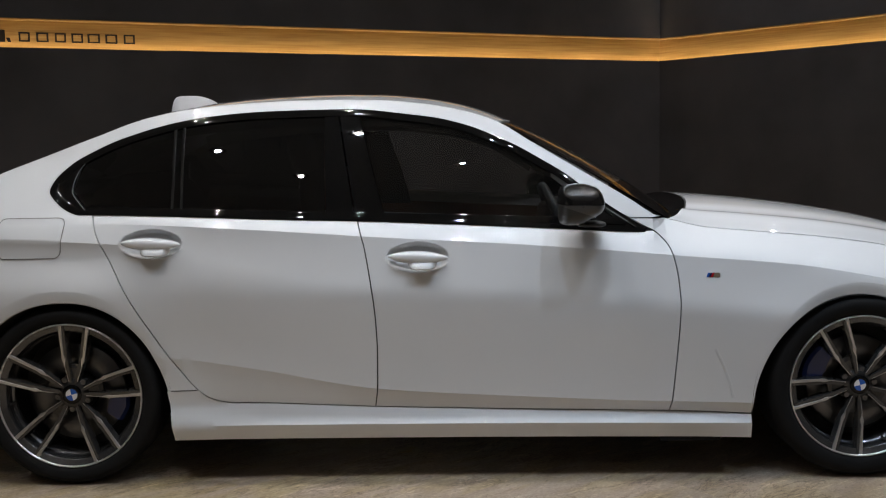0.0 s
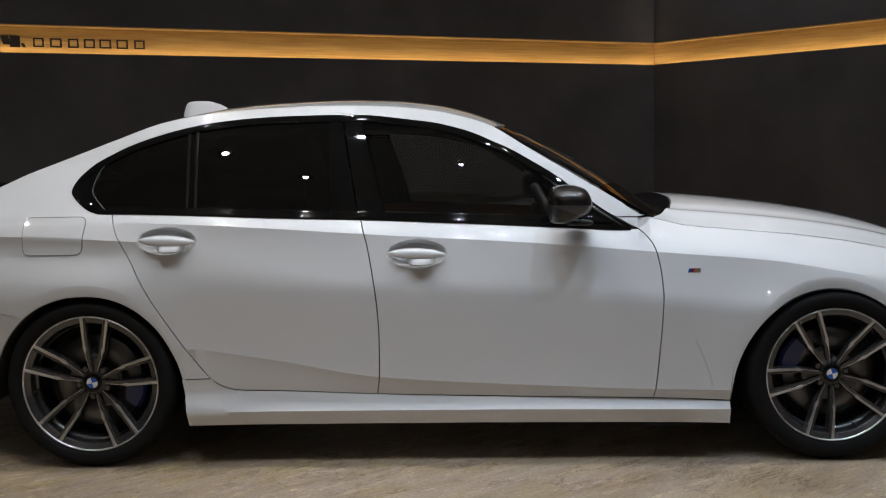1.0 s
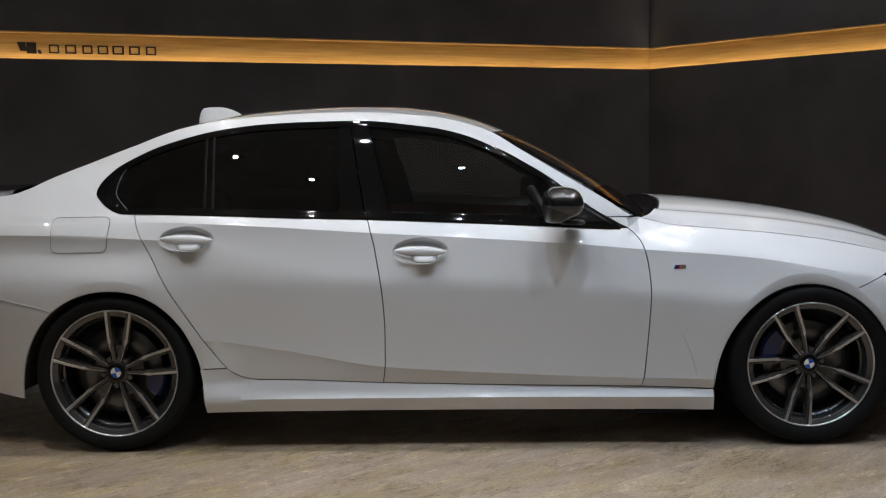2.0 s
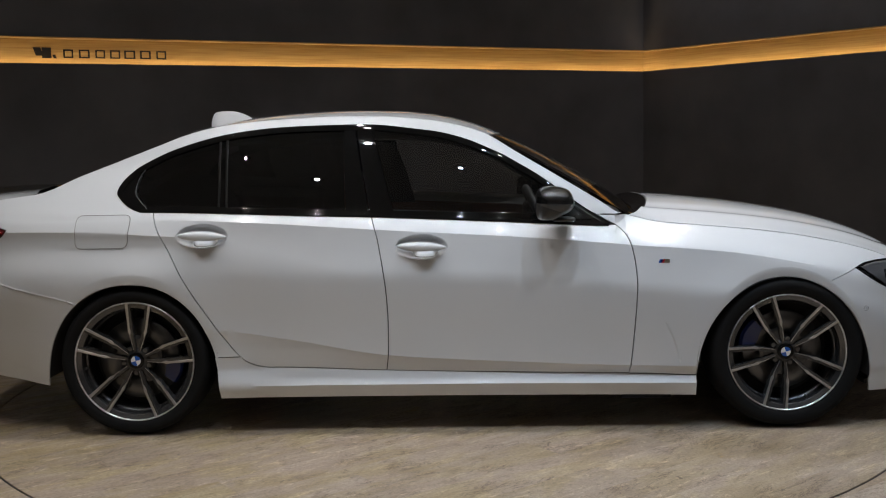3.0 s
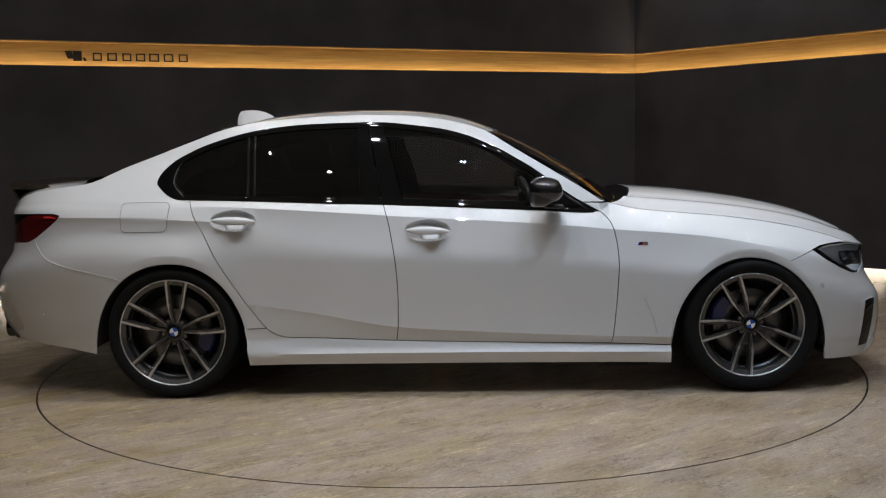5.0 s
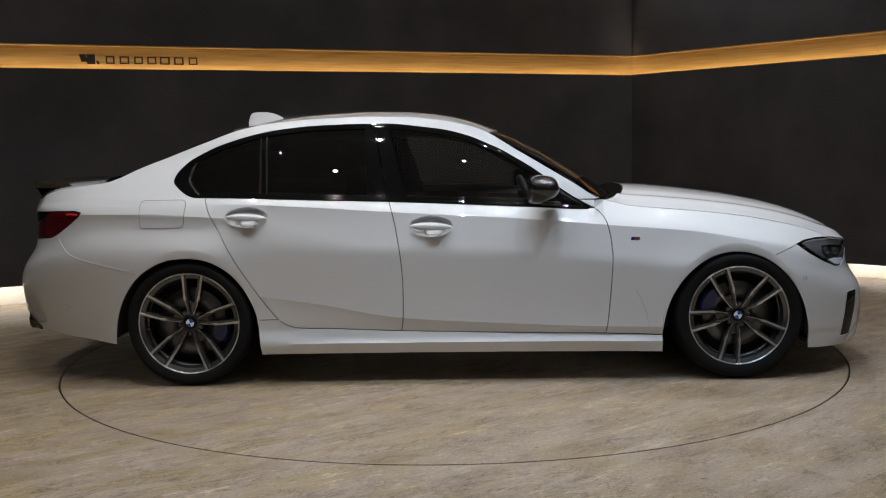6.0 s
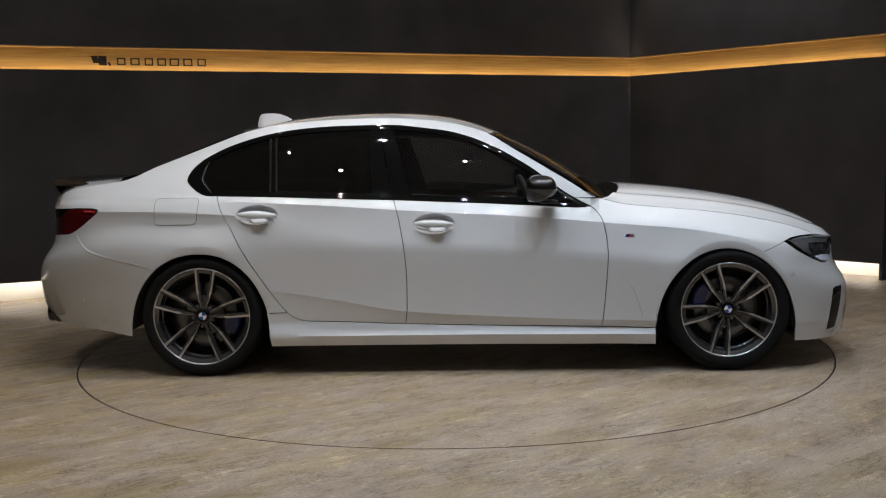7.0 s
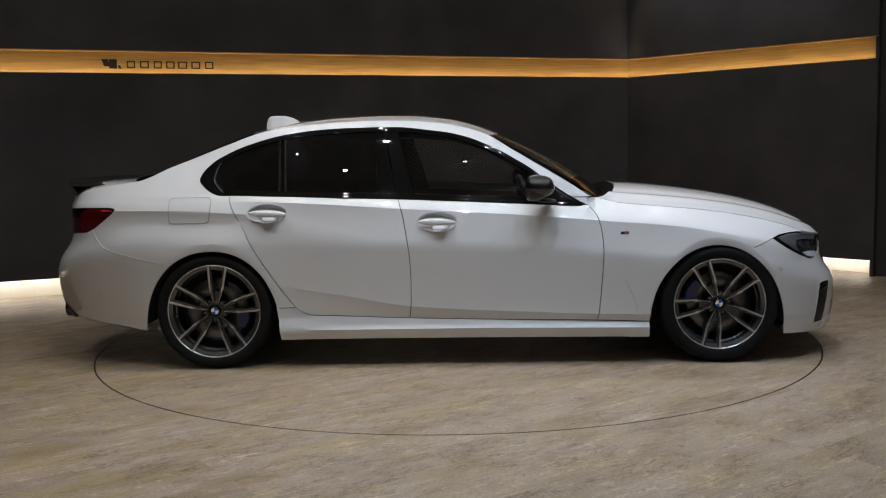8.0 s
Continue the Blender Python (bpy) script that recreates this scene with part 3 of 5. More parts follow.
def panel_mesh(outline, gap=0.0022, lift=0.0, flange=0.016, both=False, side=-1, centre=False, fine=None):
    """A body panel: the outline in side view is cut along the feature lines and laid on the skin, with turned-in edges."""
    pts = inset(resample(outline), gap)
    pts = [(unstretch(x, z), z) for x, z in pts]
    flat = [(a, level(ends(a, z)[0], z)) for a, z in pts]
    bm = bmesh.new()
    bm.faces.new([bm.verts.new((a, 0, v)) for a, v in flat])
    lo_a, hi_a = min(p[0] for p in flat), max(p[0] for p in flat)
    lo_v, hi_v = min(p[1] for p in flat), max(p[1] for p in flat)
    more_a, more_v = [], []
    if fine:
        cx, cz, rx, rz = fine
        more_a = [cx + rx * 1.1 * k / 18 for k in range(-18, 19)]
        more_v = [level(cx, cz + rz * 1.15 * k / 12) for k in range(-12, 13)]
    for v in V_CUTS + more_v:
        if lo_v < v < hi_v:
            bmesh.ops.bisect_plane(bm, geom=bm.verts[:] + bm.edges[:] + bm.faces[:], plane_co=(0, 0, v), plane_no=(0, 0, 1), dist=1e-5)
    for a in A_CUTS + more_a:
        if lo_a < a < hi_a:
            bmesh.ops.bisect_plane(bm, geom=bm.verts[:] + bm.edges[:] + bm.faces[:], plane_co=(a, 0, 0), plane_no=(1, 0, 0), dist=1e-5)
    for q in bm.verts:
        a, v = q.co.x, q.co.z
        x = a
        for _ in range(3):
            z = unlevel(x, v)
            x, squeeze = ends(a, z)
        z = unlevel(x, v)
        q.co = (x, side * (skin(x, z, squeeze) + lift), z)
    bmesh.ops.remove_doubles(bm, verts=bm.verts, dist=0.0002)
    if flange:
        rim = [e for e in bm.edges if len(e.link_faces) == 1 and not (centre and all(abs(q.co.y) < 0.004 for q in e.verts))]
        got = bmesh.ops.extrude_edge_only(bm, edges=rim)
        for q in got["geom"]:
            if isinstance(q, bmesh.types.BMVert):
                q.co.y -= side * min(flange, abs(q.co.y) * 0.9)
    bmesh.ops.recalc_face_normals(bm, faces=bm.faces)
    if both:
        other = bmesh.ops.duplicate(bm, geom=bm.verts[:] + bm.edges[:] + bm.faces[:])["geom"]
        faces = [g for g in other if isinstance(g, bmesh.types.BMFace)]
        for g in other:
            if isinstance(g, bmesh.types.BMVert):
                g.co.y = -g.co.y
        bmesh.ops.reverse_faces(bm, faces=faces)
        bmesh.ops.remove_doubles(bm, verts=[q for q in bm.verts if abs(q.co.y) < 0.02], dist=0.004)
        bmesh.ops.recalc_face_normals(bm, faces=bm.faces)
    return bm


def fine_open(path, step=0.012):
    out = []
    for (x0, z0), (x1, z1) in zip(path, path[1:]):
        k = max(1, int(math.hypot(x1 - x0, z1 - z0) / step))
        out += [(x0 + (x1 - x0) * i / k, z0 + (z1 - z0) * i / k) for i in range(k)]
    return out + [tuple(path[-1])]


def strip(path, width, lift, mat, name, label="", depth=0.006, closed=False, side=-1):
    """A raised strip laid on the skin along a line in side view."""
    path = resample(list(path), 0.012) if closed else fine_open(path)
    n = len(path)
    bm = bmesh.new()
    rows = []
    for i, (x, z) in enumerate(path):
        xa, za = path[i - 1] if (i or closed) else path[0]
        xb, zb = path[(i + 1) % n] if (i < n - 1 or closed) else path[-1]
        d = math.hypot(xb - xa, zb - za) or 1
        nx, nz = -(zb - za) / d * width / 2, (xb - xa) / d * width / 2

        def at(k, up):
            px, pz = x + nx * k, z + nz * k
            a = unstretch(px, pz)
            xx, sq = ends(a, pz)
            return (xx, side * (skin(xx, pz, sq) + up), pz)
        rows.append([at(-1, lift - depth), at(-1, lift - 0.001), at(-0.8, lift), at(0.8, lift), at(1, lift - 0.001), at(1, lift - depth)])
    if closed:
        rows.append(rows[0])
    grid_surface(bm, rows)
    bmesh.ops.remove_doubles(bm, verts=bm.verts, dist=1e-5)
    bmesh.ops.recalc_face_normals(bm, faces=bm.faces)
    return part(name, bm, mat, car, label)


def mirrored(ob, parent=None):
    """The same part on the far side of the car."""
    me = ob.data.copy()
    bm = bmesh.new()
    bm.from_mesh(me)
    for q in bm.verts:
        q.co.y = -q.co.y
    bmesh.ops.reverse_faces(bm, faces=bm.faces)
    bm.to_mesh(me)
    bm.free()
    twin = new(ob.name.split(".")[0], me)
    twin.parent = parent or ob.parent
    if "label" in ob:
        tagged(twin, ob["label"])
    return twin


def arch(i, grow=0.0, start=180.0, stop=0.0, n=48):
    """A wheel opening in side view; grow widens it, fading towards its feet."""
    cx, rx, cz, rz = ARCHES[i]
    out = []
    for k in range(n + 1):
        a = radians(start + (stop - start) * k / n)
        g = grow * max(math.sin(a), 0.0) ** 1.3 + (0.02 if i == 1 and math.cos(a) < 0 else 0.0) * abs(math.cos(a))
        p = (1.0, 0.9)[i]
        c, s = math.copysign(abs(math.cos(a)) ** p, math.cos(a)), max(math.sin(a), 0.0) ** p
        out.append((cx + (rx + g) * c, cz + (rz + grow * max(math.sin(a), 0.0) ** 1.3) * s))
    return out


car = tagged(new("car"), "white four-door sports sedan parked on the round turntable", "car")
LIP = 0.042

# shut lines in side view
GAP_A = flow([(0.700, 0.893), (0.728, 0.868), (0.753, 0.832), (0.772, 0.760), (0.781, 0.68), (0.782, 0.614), (0.773, 0.472), (0.76, 0.329), (0.748, 0.248)])
GAP_M = flow([(-0.362, 0.947), (-0.345, 0.890), (-0.331, 0.832), (-0.305, 0.67), (-0.295, 0.527), (-0.296, 0.40), (-0.298, 0.342), (-0.308, 0.274)])
GAP_R = flow([(-1.322, 0.984), (-1.296, 0.908), (-1.240, 0.806), (-1.163, 0.663), (-1.030, 0.455), (-0.946, 0.346), (-0.887, 0.308), (-0.826, 0.295)])


def sill(x0, x1, n=12):
    return [(x0 + (x1 - x0) * k / n, SILL(x0 + (x1 - x0) * k / n)) for k in range(n + 1)]


def belt(x0, x1, n=14, up=0.0):
    return [(x0 + (x1 - x0) * k / n, BELT(x0 + (x1 - x0) * k / n) + up) for k in range(n + 1)]


front_door = part("front_door", panel_mesh(belt(-0.362, 0.70) + GAP_A[1:] + sill(0.748, -0.308)[1:] + GAP_M[::-1][1:-1], fine=BOWLS[1]), PAINT, car, angle=13)
rear_door = part("rear_door", panel_mesh(belt(-1.322, -0.362) + GAP_M[1:] + sill(-0.308, -0.826)[1:] + GAP_R[::-1][1:-1], fine=BOWLS[0]), PAINT, car, angle=13)
rocker = part("side_skirt", panel_mesh(sill(-0.826, 1.036) + [(1.036, 0.151)] + [(x, BOTTOM(x)) for x in (0.6, 0.1, -0.4, -0.8)] + [(-1.038, 0.162), (-1.047, 0.25), (-1.059, 0.346), (-0.946, 0.346)] + GAP_R[-11:-1]), PAINT, car)
HEAD_TIP, CUT_F = (1.722, 0.690), (1.60, 0.640)
fender_arch = [p for p in arch(0, LIP) if p[1] > 0.245 and not (p[0] > 1.4 and p[1] < CUT_F[1])]
fender = part("fender", panel_mesh([(0.748, 0.247), (1.034, 0.240)] + fender_arch + [CUT_F, HEAD_TIP, (1.765, 0.706), (1.83, 0.713), (1.93, 0.7145)] + [(x, BELT(x)) for x in (1.9, 1.85, 1.78, 1.7, 1.5, 1.3, 1.1, 0.95, 0.88, 0.84, 0.80, 0.77)] + [(0.755, 0.934), (0.69, 0.936), (0.624, 0.936), (0.66, 0.913)] + GAP_A[:-1]), PAINT, car, angle=13)
DLO = flow([(-1.322, 0.984), (-1.385, 0.987), (-1.43, 1.005), (-1.474, 1.04), (-1.496, 1.072), (-1.480, 1.117), (-1.444, 1.157), (-1.406, 1.187), (-1.31, 1.236), (-1.21, 1.272), (-1.085, 1.306), (-0.955, 1.329), (-0.78, 1.346), (-0.551, 1.352), (-0.356, 1.350), (-0.176, 1.328), (-0.06, 1.310), (0.057, 1.277), (0.146, 1.239), (0.224, 1.202), (0.304, 1.155), (0.395, 1.098), (0.541, 0.987), (0.619, 0.936), (0.700, 0.890)], 4)
rail_line = [(x, RAIL(x)) for x in [0.735 - 0.03 * k for k in range(86)]] + [(-1.86, 1.072), (-2.0, 1.055), (-2.15, 1.035), (-2.25, 1.012), (-2.31, 0.975)]
TAIL_UP, TAIL_IN = [(-2.345, 0.915), (-2.20, 0.922), (-2.10, 0.926), (-2.005, 0.926), (-1.970, 0.918)], [(-1.985, 0.898), (-2.05, 0.850), (-2.118, 0.803)]
BUMPER_CUT = flow([(-2.118, 0.803), (-2.085, 0.75), (-2.03, 0.70), (-1.94, 0.668), (-1.857, 0.646), (-1.76, 0.623), (-1.702, 0.609)])
quarter_arch = [p for p in arch(1, LIP, 180, 0, 130) if p[1] > 0.35 and not (p[0] < -1.42 and p[1] < 0.603)]
side_frame = part("quarter_panel", panel_mesh(rail_line + TAIL_UP + TAIL_IN + BUMPER_CUT[1:] + quarter_arch + [(-1.057, 0.346), (-0.946, 0.346)] + GAP_R[::-1][11:-1] + [p for p in DLO if p[1] > 0.9370 or p[0] < 0] + [(0.622, 0.9370), (0.70, 0.9372)]), PAINT, car, angle=13)

rear_arch_back = [p for p in arch(1, 0.0) if p[0] < -1.42 and 0.222 < p[1] < 0.602]
VENT = [(-2.33, 0.508), (-2.295, 0.47), (-2.262, 0.41), (-2.235, 0.345), (-2.245, 0.325), (-2.30, 0.318)]
rear_bumper = part("rear_bumper", panel_mesh(BUMPER_CUT[::-1] + [(-2.16, 0.785), (-2.26, 0.775), (-2.40, 0.752), (-2.55, 0.75), (-2.55, 0.516), (-2.445, 0.512)] + VENT + [(-2.335, 0.306), (-2.325, 0.287), (-2.28, 0.281), (-2.15, 0.264), (-1.95, 0.236), (-1.823, 0.218)] + rear_arch_back, gap=0.0007, flange=0.012, both=True, centre=True), PAINT, car)
part("bumper_centre", panel_mesh([(-2.440, 0.508), (-2.55, 0.508), (-2.55, 0.31), (-2.395, 0.308), (-2.372, 0.345), (-2.425, 0.44)], gap=0.001, both=True, centre=True), PAINT, car)
bumper_ledge = strip(BUMPER_CUT + [(-1.668, 0.598)], 0.0045, 0.0022, PAINT, "bumper_ledge", depth=0.004)
rear_vent = part("bumper_vent", panel_mesh([(-2.445, 0.512)] + VENT + [(-2.37, 0.335), (-2.44, 0.44)], 0.0, -0.014, 0.0), VENT_SHADE, car, "recessed vent in the rear bumper")
front_arch_front = [p for p in arch(0, LIP) if p[0] > 1.4 and 0.2 < p[1] < CUT_F[1]]
HEAD_LOW = [(1.79, 0.642), (1.87, 0.598), (1.945, 0.566), (1.985, 0.562), (2.02, 0.585), (2.05, 0.62)]
front_bumper = part("front_bumper", panel_mesh([HEAD_TIP] + HEAD_LOW + [(2.12, 0.64), (2.25, 0.64), (2.25, 0.13), (2.1, 0.14), (1.95, 0.148), (1.782, 0.155)] + front_arch_front[::-1] + [CUT_F], both=True, centre=True), PAINT, car)


def arch_lip(i):
    """The turned lip of a wheel opening."""
    bm = bmesh.new()
    start, stop = ((177, 0), (172.0, 17.0))[i]
    outer = arch(i, LIP, start, stop, 72)
    over = arch(i, LIP + 0.006, start, stop, 72)
    edge = arch(i, 0, start, stop, 72)
    rows = []
    for t, inn in ((0.0, 0.0), (0.3, 0.0002), (0.65, 0.0008), (0.93, 0.0028), (1.0, 0.007), (1.0, 0.018)):
        rows.append([(xo + (x - xo) * t, -(skin(xo, zo) - inn * (0.3 + 0.7 * min(1.0, math.hypot(x - xo, z - zo) / 0.03)) - 0.0005), zo + (z - zo) * t) for (x, z), (xo, zo) in zip(edge, outer)])
    rows.insert(0, [(x, -(skin(x, z) - 0.0007), z) for x, z in over])
    grid_surface(bm, rows)
    bmesh.ops.recalc_face_normals(bm, faces=bm.faces)
    return bm


for k, name in ((0, "front_arch_lip"), (1, "rear_arch_lip")):
    mirrored(part(name, arch_lip(k), PAINT, car))

# hood, roof, screens and boot lid
HOOD_C = Curve((0.75, 1.002), (0.90, 0.990), (1.09, 0.976), (1.38, 0.943), (1.62, 0.904), (1.855, 0.845), (2.02, 0.775), (2.12, 0.705), (2.175, 0.645))


def hood_point(s, t):
    rear, front = 0.768 + 0.168 * (1 - abs(s) ** 3), 2.10 + 0.044 * (1 - abs(s) ** 2.2)
    x = rear + (front - rear) * t
    zb = BELT(x)
    full = skin(x, zb, ends(unstretch(x, zb), zb)[1]) - 0.004
    ze = min(zb + 0.001, HOOD_C(x) - 0.006)
    c = max(HOOD_C(x) - ze, 0.0)
    z = ze + c * (1 - abs(s) ** 2.4) + (0.010 * math.exp(-((abs(s) - 0.80) / 0.055) ** 2) - 0.007 * math.exp(-((abs(s) - 0.67) / 0.06) ** 2)) * (1 - 0.6 * t)
    return (x, -s * full, z)


bm = bmesh.new()
grid_surface(bm, [[hood_point(-1 + 2 * i / 56, j / 50) for i in range(57)] for j in range(51)])
solid(bm, 0.012)
part("hood", bm, PAINT, car)


def rail_y(x):
    return skin(x, RAIL(x)) - 0.003


def roof_point(s, t):
    front, rear = 0.16 + 0.07 * (1 - s * s), -1.20 - 0.10 * (1 - s * s)
    x = front + (rear - front) * t
    xr = max(min(x, 0.16), -1.24)
    crown = 0.040 + 0.004 * math.sin(math.pi * min(max(t, 0), 1))
    z = RAIL(xr) + crown * (1 - abs(s) ** 2.1)
    if x > 0.16:
        z -= (x - 0.16) * 0.36
    return (x, -s * rail_y(xr), z)


bm = bmesh.new()
grid_surface(bm, [[roof_point(-1 + 2 * i / 40, j / 40) for i in range(41)] for j in range(41)])
solid(bm, 0.015)
part("roof", bm, PAINT, car)


def screen(top, bottom, bulge, nx=24, ny=16):
    rows = []
    for j in range(ny + 1):
        t = j / ny
        row = []
        for i in range(nx + 1):
            s = -1 + 2 * i / nx
            a, b = Vector(top(s)), Vector(bottom(s))
            p = a.lerp(b, t)
            p.z += bulge * 4 * t * (1 - t) * (1.0 - 0.6 * s * s)
            row.append(p)
        rows.append(row)
    bm = bmesh.new()
    grid_surface(bm, rows)
    bmesh.ops.recalc_face_normals(bm, faces=bm.faces)
    return bm


def ws_top(s):
    x, y, z = roof_point(s, 0)
    return (x, y, z - 0.006)


def ws_low(s):
    return (0.762 + 0.105 * (1 - abs(s) ** 2.2), -s * 0.705, 0.934 + 0.006 * (1 - s * s))


part("windscreen", screen(ws_top, ws_low, 0.027), GLASS, car)


def bl_top(s):
    x, y, z = roof_point(s, 1)
    return (x, y, z - 0.008)


def bl_low(s):
    return (-1.84 - 0.09 * (1 - s * s), -s * 0.69, 1.072 + 0.012 * (1 - s * s))


part("rear_window", screen(bl_top, bl_low, 0.02), GLASS_DARK, car)

rows = []
for t in (-0.6, 0.0, 0.35, 0.7, 0.9, 1.0):
    row = []
    for i in range(33):
        s = 0.985 * (-1 + i / 16)
        a, b = Vector(ws_low(s)) - Vector((0, 0, 0.006)), Vector(hood_point(s, 0)) - Vector((0.003, 0, 0.004))
        row.append(a + Vector((0.1, 0, 0.03)) * t if t < 0 else a.lerp(b, t) - Vector((0, 0, 0.010 * math.sin(math.pi * t))))
    rows.append(row)
bm = bmesh.new()
grid_surface(bm, rows)
solid(bm, 0.006)
part("cowl", bm, BLACK, car, "gloss black cowl below the windscreen")

LID = Curve((-2.395, 1.028), (-2.37, 1.046), (-2.30, 1.056), (-2.2, 1.064), (-2.1, 1.070), (-2.0, 1.075), (-1.90, 1.078), (-1.80, 1.076))


def deck_edge(x):
    z = RAIL(x)
    return max(skin(x, z, ends(unstretch(x, z), z)[1]) - 0.003, 0.02), z - 0.001


bm = bmesh.new()
rows = []
for k in range(31):
    x = -1.80 - 0.592 * (k / 30) ** 0.8
    ye, ze = deck_edge(x)
    rows.append([(x, -s * ye, ze + (max(LID(x), ze) - ze) * (1 - abs(s) ** 5) + 0.004 * (1 - s * s)) for s in [-1 + i / 20 for i in range(41)]])
grid_surface(bm, rows)
solid(bm, 0.010)
boot = part("boot_lid", bm, PAINT, car)
part("boot_rear_face", panel_mesh([(-2.30, 0.990), (-2.45, 1.035), (-2.45, 0.755), (-2.352, 0.760), (-2.345, 0.93), (-2.24, 0.936), (-2.26, 0.972)], gap=0.001, both=True, centre=True), PAINT, car)
for s in (-1, 1):
    bm = bmesh.new()
    prism(bm, flow([(-1.905, 1.066), (-1.892, 1.084), (-1.862, 1.093), (-1.815, 1.105), (-1.800, 1.090)], 3), s * 0.600, s * 0.655)
    bmesh.ops.recalc_face_normals(bm, faces=bm.faces)
    part("rear_window_corner", bm, BLACK, car, "black corner of the rear window", smooth=False)
bm = bmesh.new()
rows = []
for i in range(41):
    s = -1 + 2 * i / 40
    y, bend = -s * 0.62, -0.018 + 0.13 * abs(s) ** 3.2
    h = 0.024 * (1 - abs(s) ** 14) + 0.002
    zt = 1.056 - 0.006 * abs(s) ** 4
    rows.append([(-2.20 + bend, y, zt + 0.004), (-2.27 + bend, y, zt + h * 0.5), (-2.355 + bend, y, zt + h), (-2.405 + bend, y, zt + h + 0.002), (-2.414 + bend, y, zt + h - 0.008), (-2.385 + bend, y, zt - 0.060)])
grid_surface(bm, rows)
solid(bm, 0.008)
part("boot_spoiler", bm, CARBON, car, "dark gloss lip spoiler on the boot lid")

# inner shell, wheel wells and underside
inner = [(x, BELT(x)) for x in [-2.2 + 0.1 * k for k in range(39)]] + [(1.85, 0.70), (2.0, 0.62), (2.03, 0.3), (1.9, 0.22)] + arch(0, -0.002, 0, 180) + [(0.9, 0.19), (-0.9, 0.20)] + arch(1, -0.002, 0, 170) + [(-1.95, 0.22), (-2.2, 0.27), (-2.3, 0.5)]
bm = panel_mesh(inner, 0.0, -0.030, 0.0)
mirrored(part("inner_panel", bm, SHELL, car, "dark inner panel behind the doors"))
bm = bmesh.new()
box(bm, 0, 0, 0.20, 2.08, 1.745, 0.03, 0.008)
box(bm, 1.42, 0, 0.24, 0.95, 1.06, 0.05, 0.01)
box(bm, -1.6, 0, 0.26, 1.35, 1.06, 0.05, 0.01)
for plan, z in (([(1.79, 0.80), (1.92, 0.72), (2.02, 0.54), (2.07, 0.30)], 0.17), ([(-1.81, 0.72), (-2.05, 0.66), (-2.18, 0.52), (-2.26, 0.30)], 0.29)):
    ring = plan + [(x, -y) for x, y in plan[::-1]]
    low, high = [bm.verts.new((x, y, z)) for x, y in ring], [bm.verts.new((x, y, z + 0.02)) for x, y in ring]
    bm.faces.new(low)
    bm.faces.new(high)
    for i in range(len(ring)):
        bm.faces.new((low[i - 1], low[i], high[i], high[i - 1]))
bmesh.ops.recalc_face_normals(bm, faces=bm.faces)
part("underbody", bm, SHELL, car, "black underbody")
for x, k in ((AXLE, 0), (-AXLE, 1)):
    bm = bmesh.new()
    cx, rx, cz, rz = ARCHES[k]
    foot = (0.0, 9.0)[k]
    pts = arch(k, -0.0015, foot, 180 - foot, 40)
    grid_surface(bm, [[(px, -(skin(px, pz) - 0.009), pz) for px, pz in pts]] + [[(px, y, pz) for px, pz in pts] for y in (-0.78, -0.60, -0.54)])
    bm.faces.new([bm.verts.new((px, -0.54, pz)) for px, pz in pts])
    mirrored(part("wheel_liner", bm, SHELL, car, "black wheel arch liner"))


# ---------------------------------------------------------------- wheels
def spoke_bar(bm, r0, r1, w0, w1, h0, h1, y0, y1, depth):
    """A tapering bar along +x, face towards -y."""
    f = [bm.verts.new(p) for p in ((r0, y0, h0 - w0), (r1, y1, h1 - w1), (r1, y1, h1 + w1), (r0, y0, h0 + w0))]
    g = [bm.verts.new(p) for p in ((r0, y0 + depth, h0 - w0 * 1.5), (r1, y1 + depth, h1 - w1 * 1.5), (r1, y1 + depth, h1 + w1 * 1.5), (r0, y0 + depth, h0 + w0 * 1.5))]
    bm.faces.new(f)
    bm.faces.new(g[::-1])
    for i in range(4):
        j = (i + 1) % 4
        bm.faces.new((f[j], f[i], g[i], g[j]))


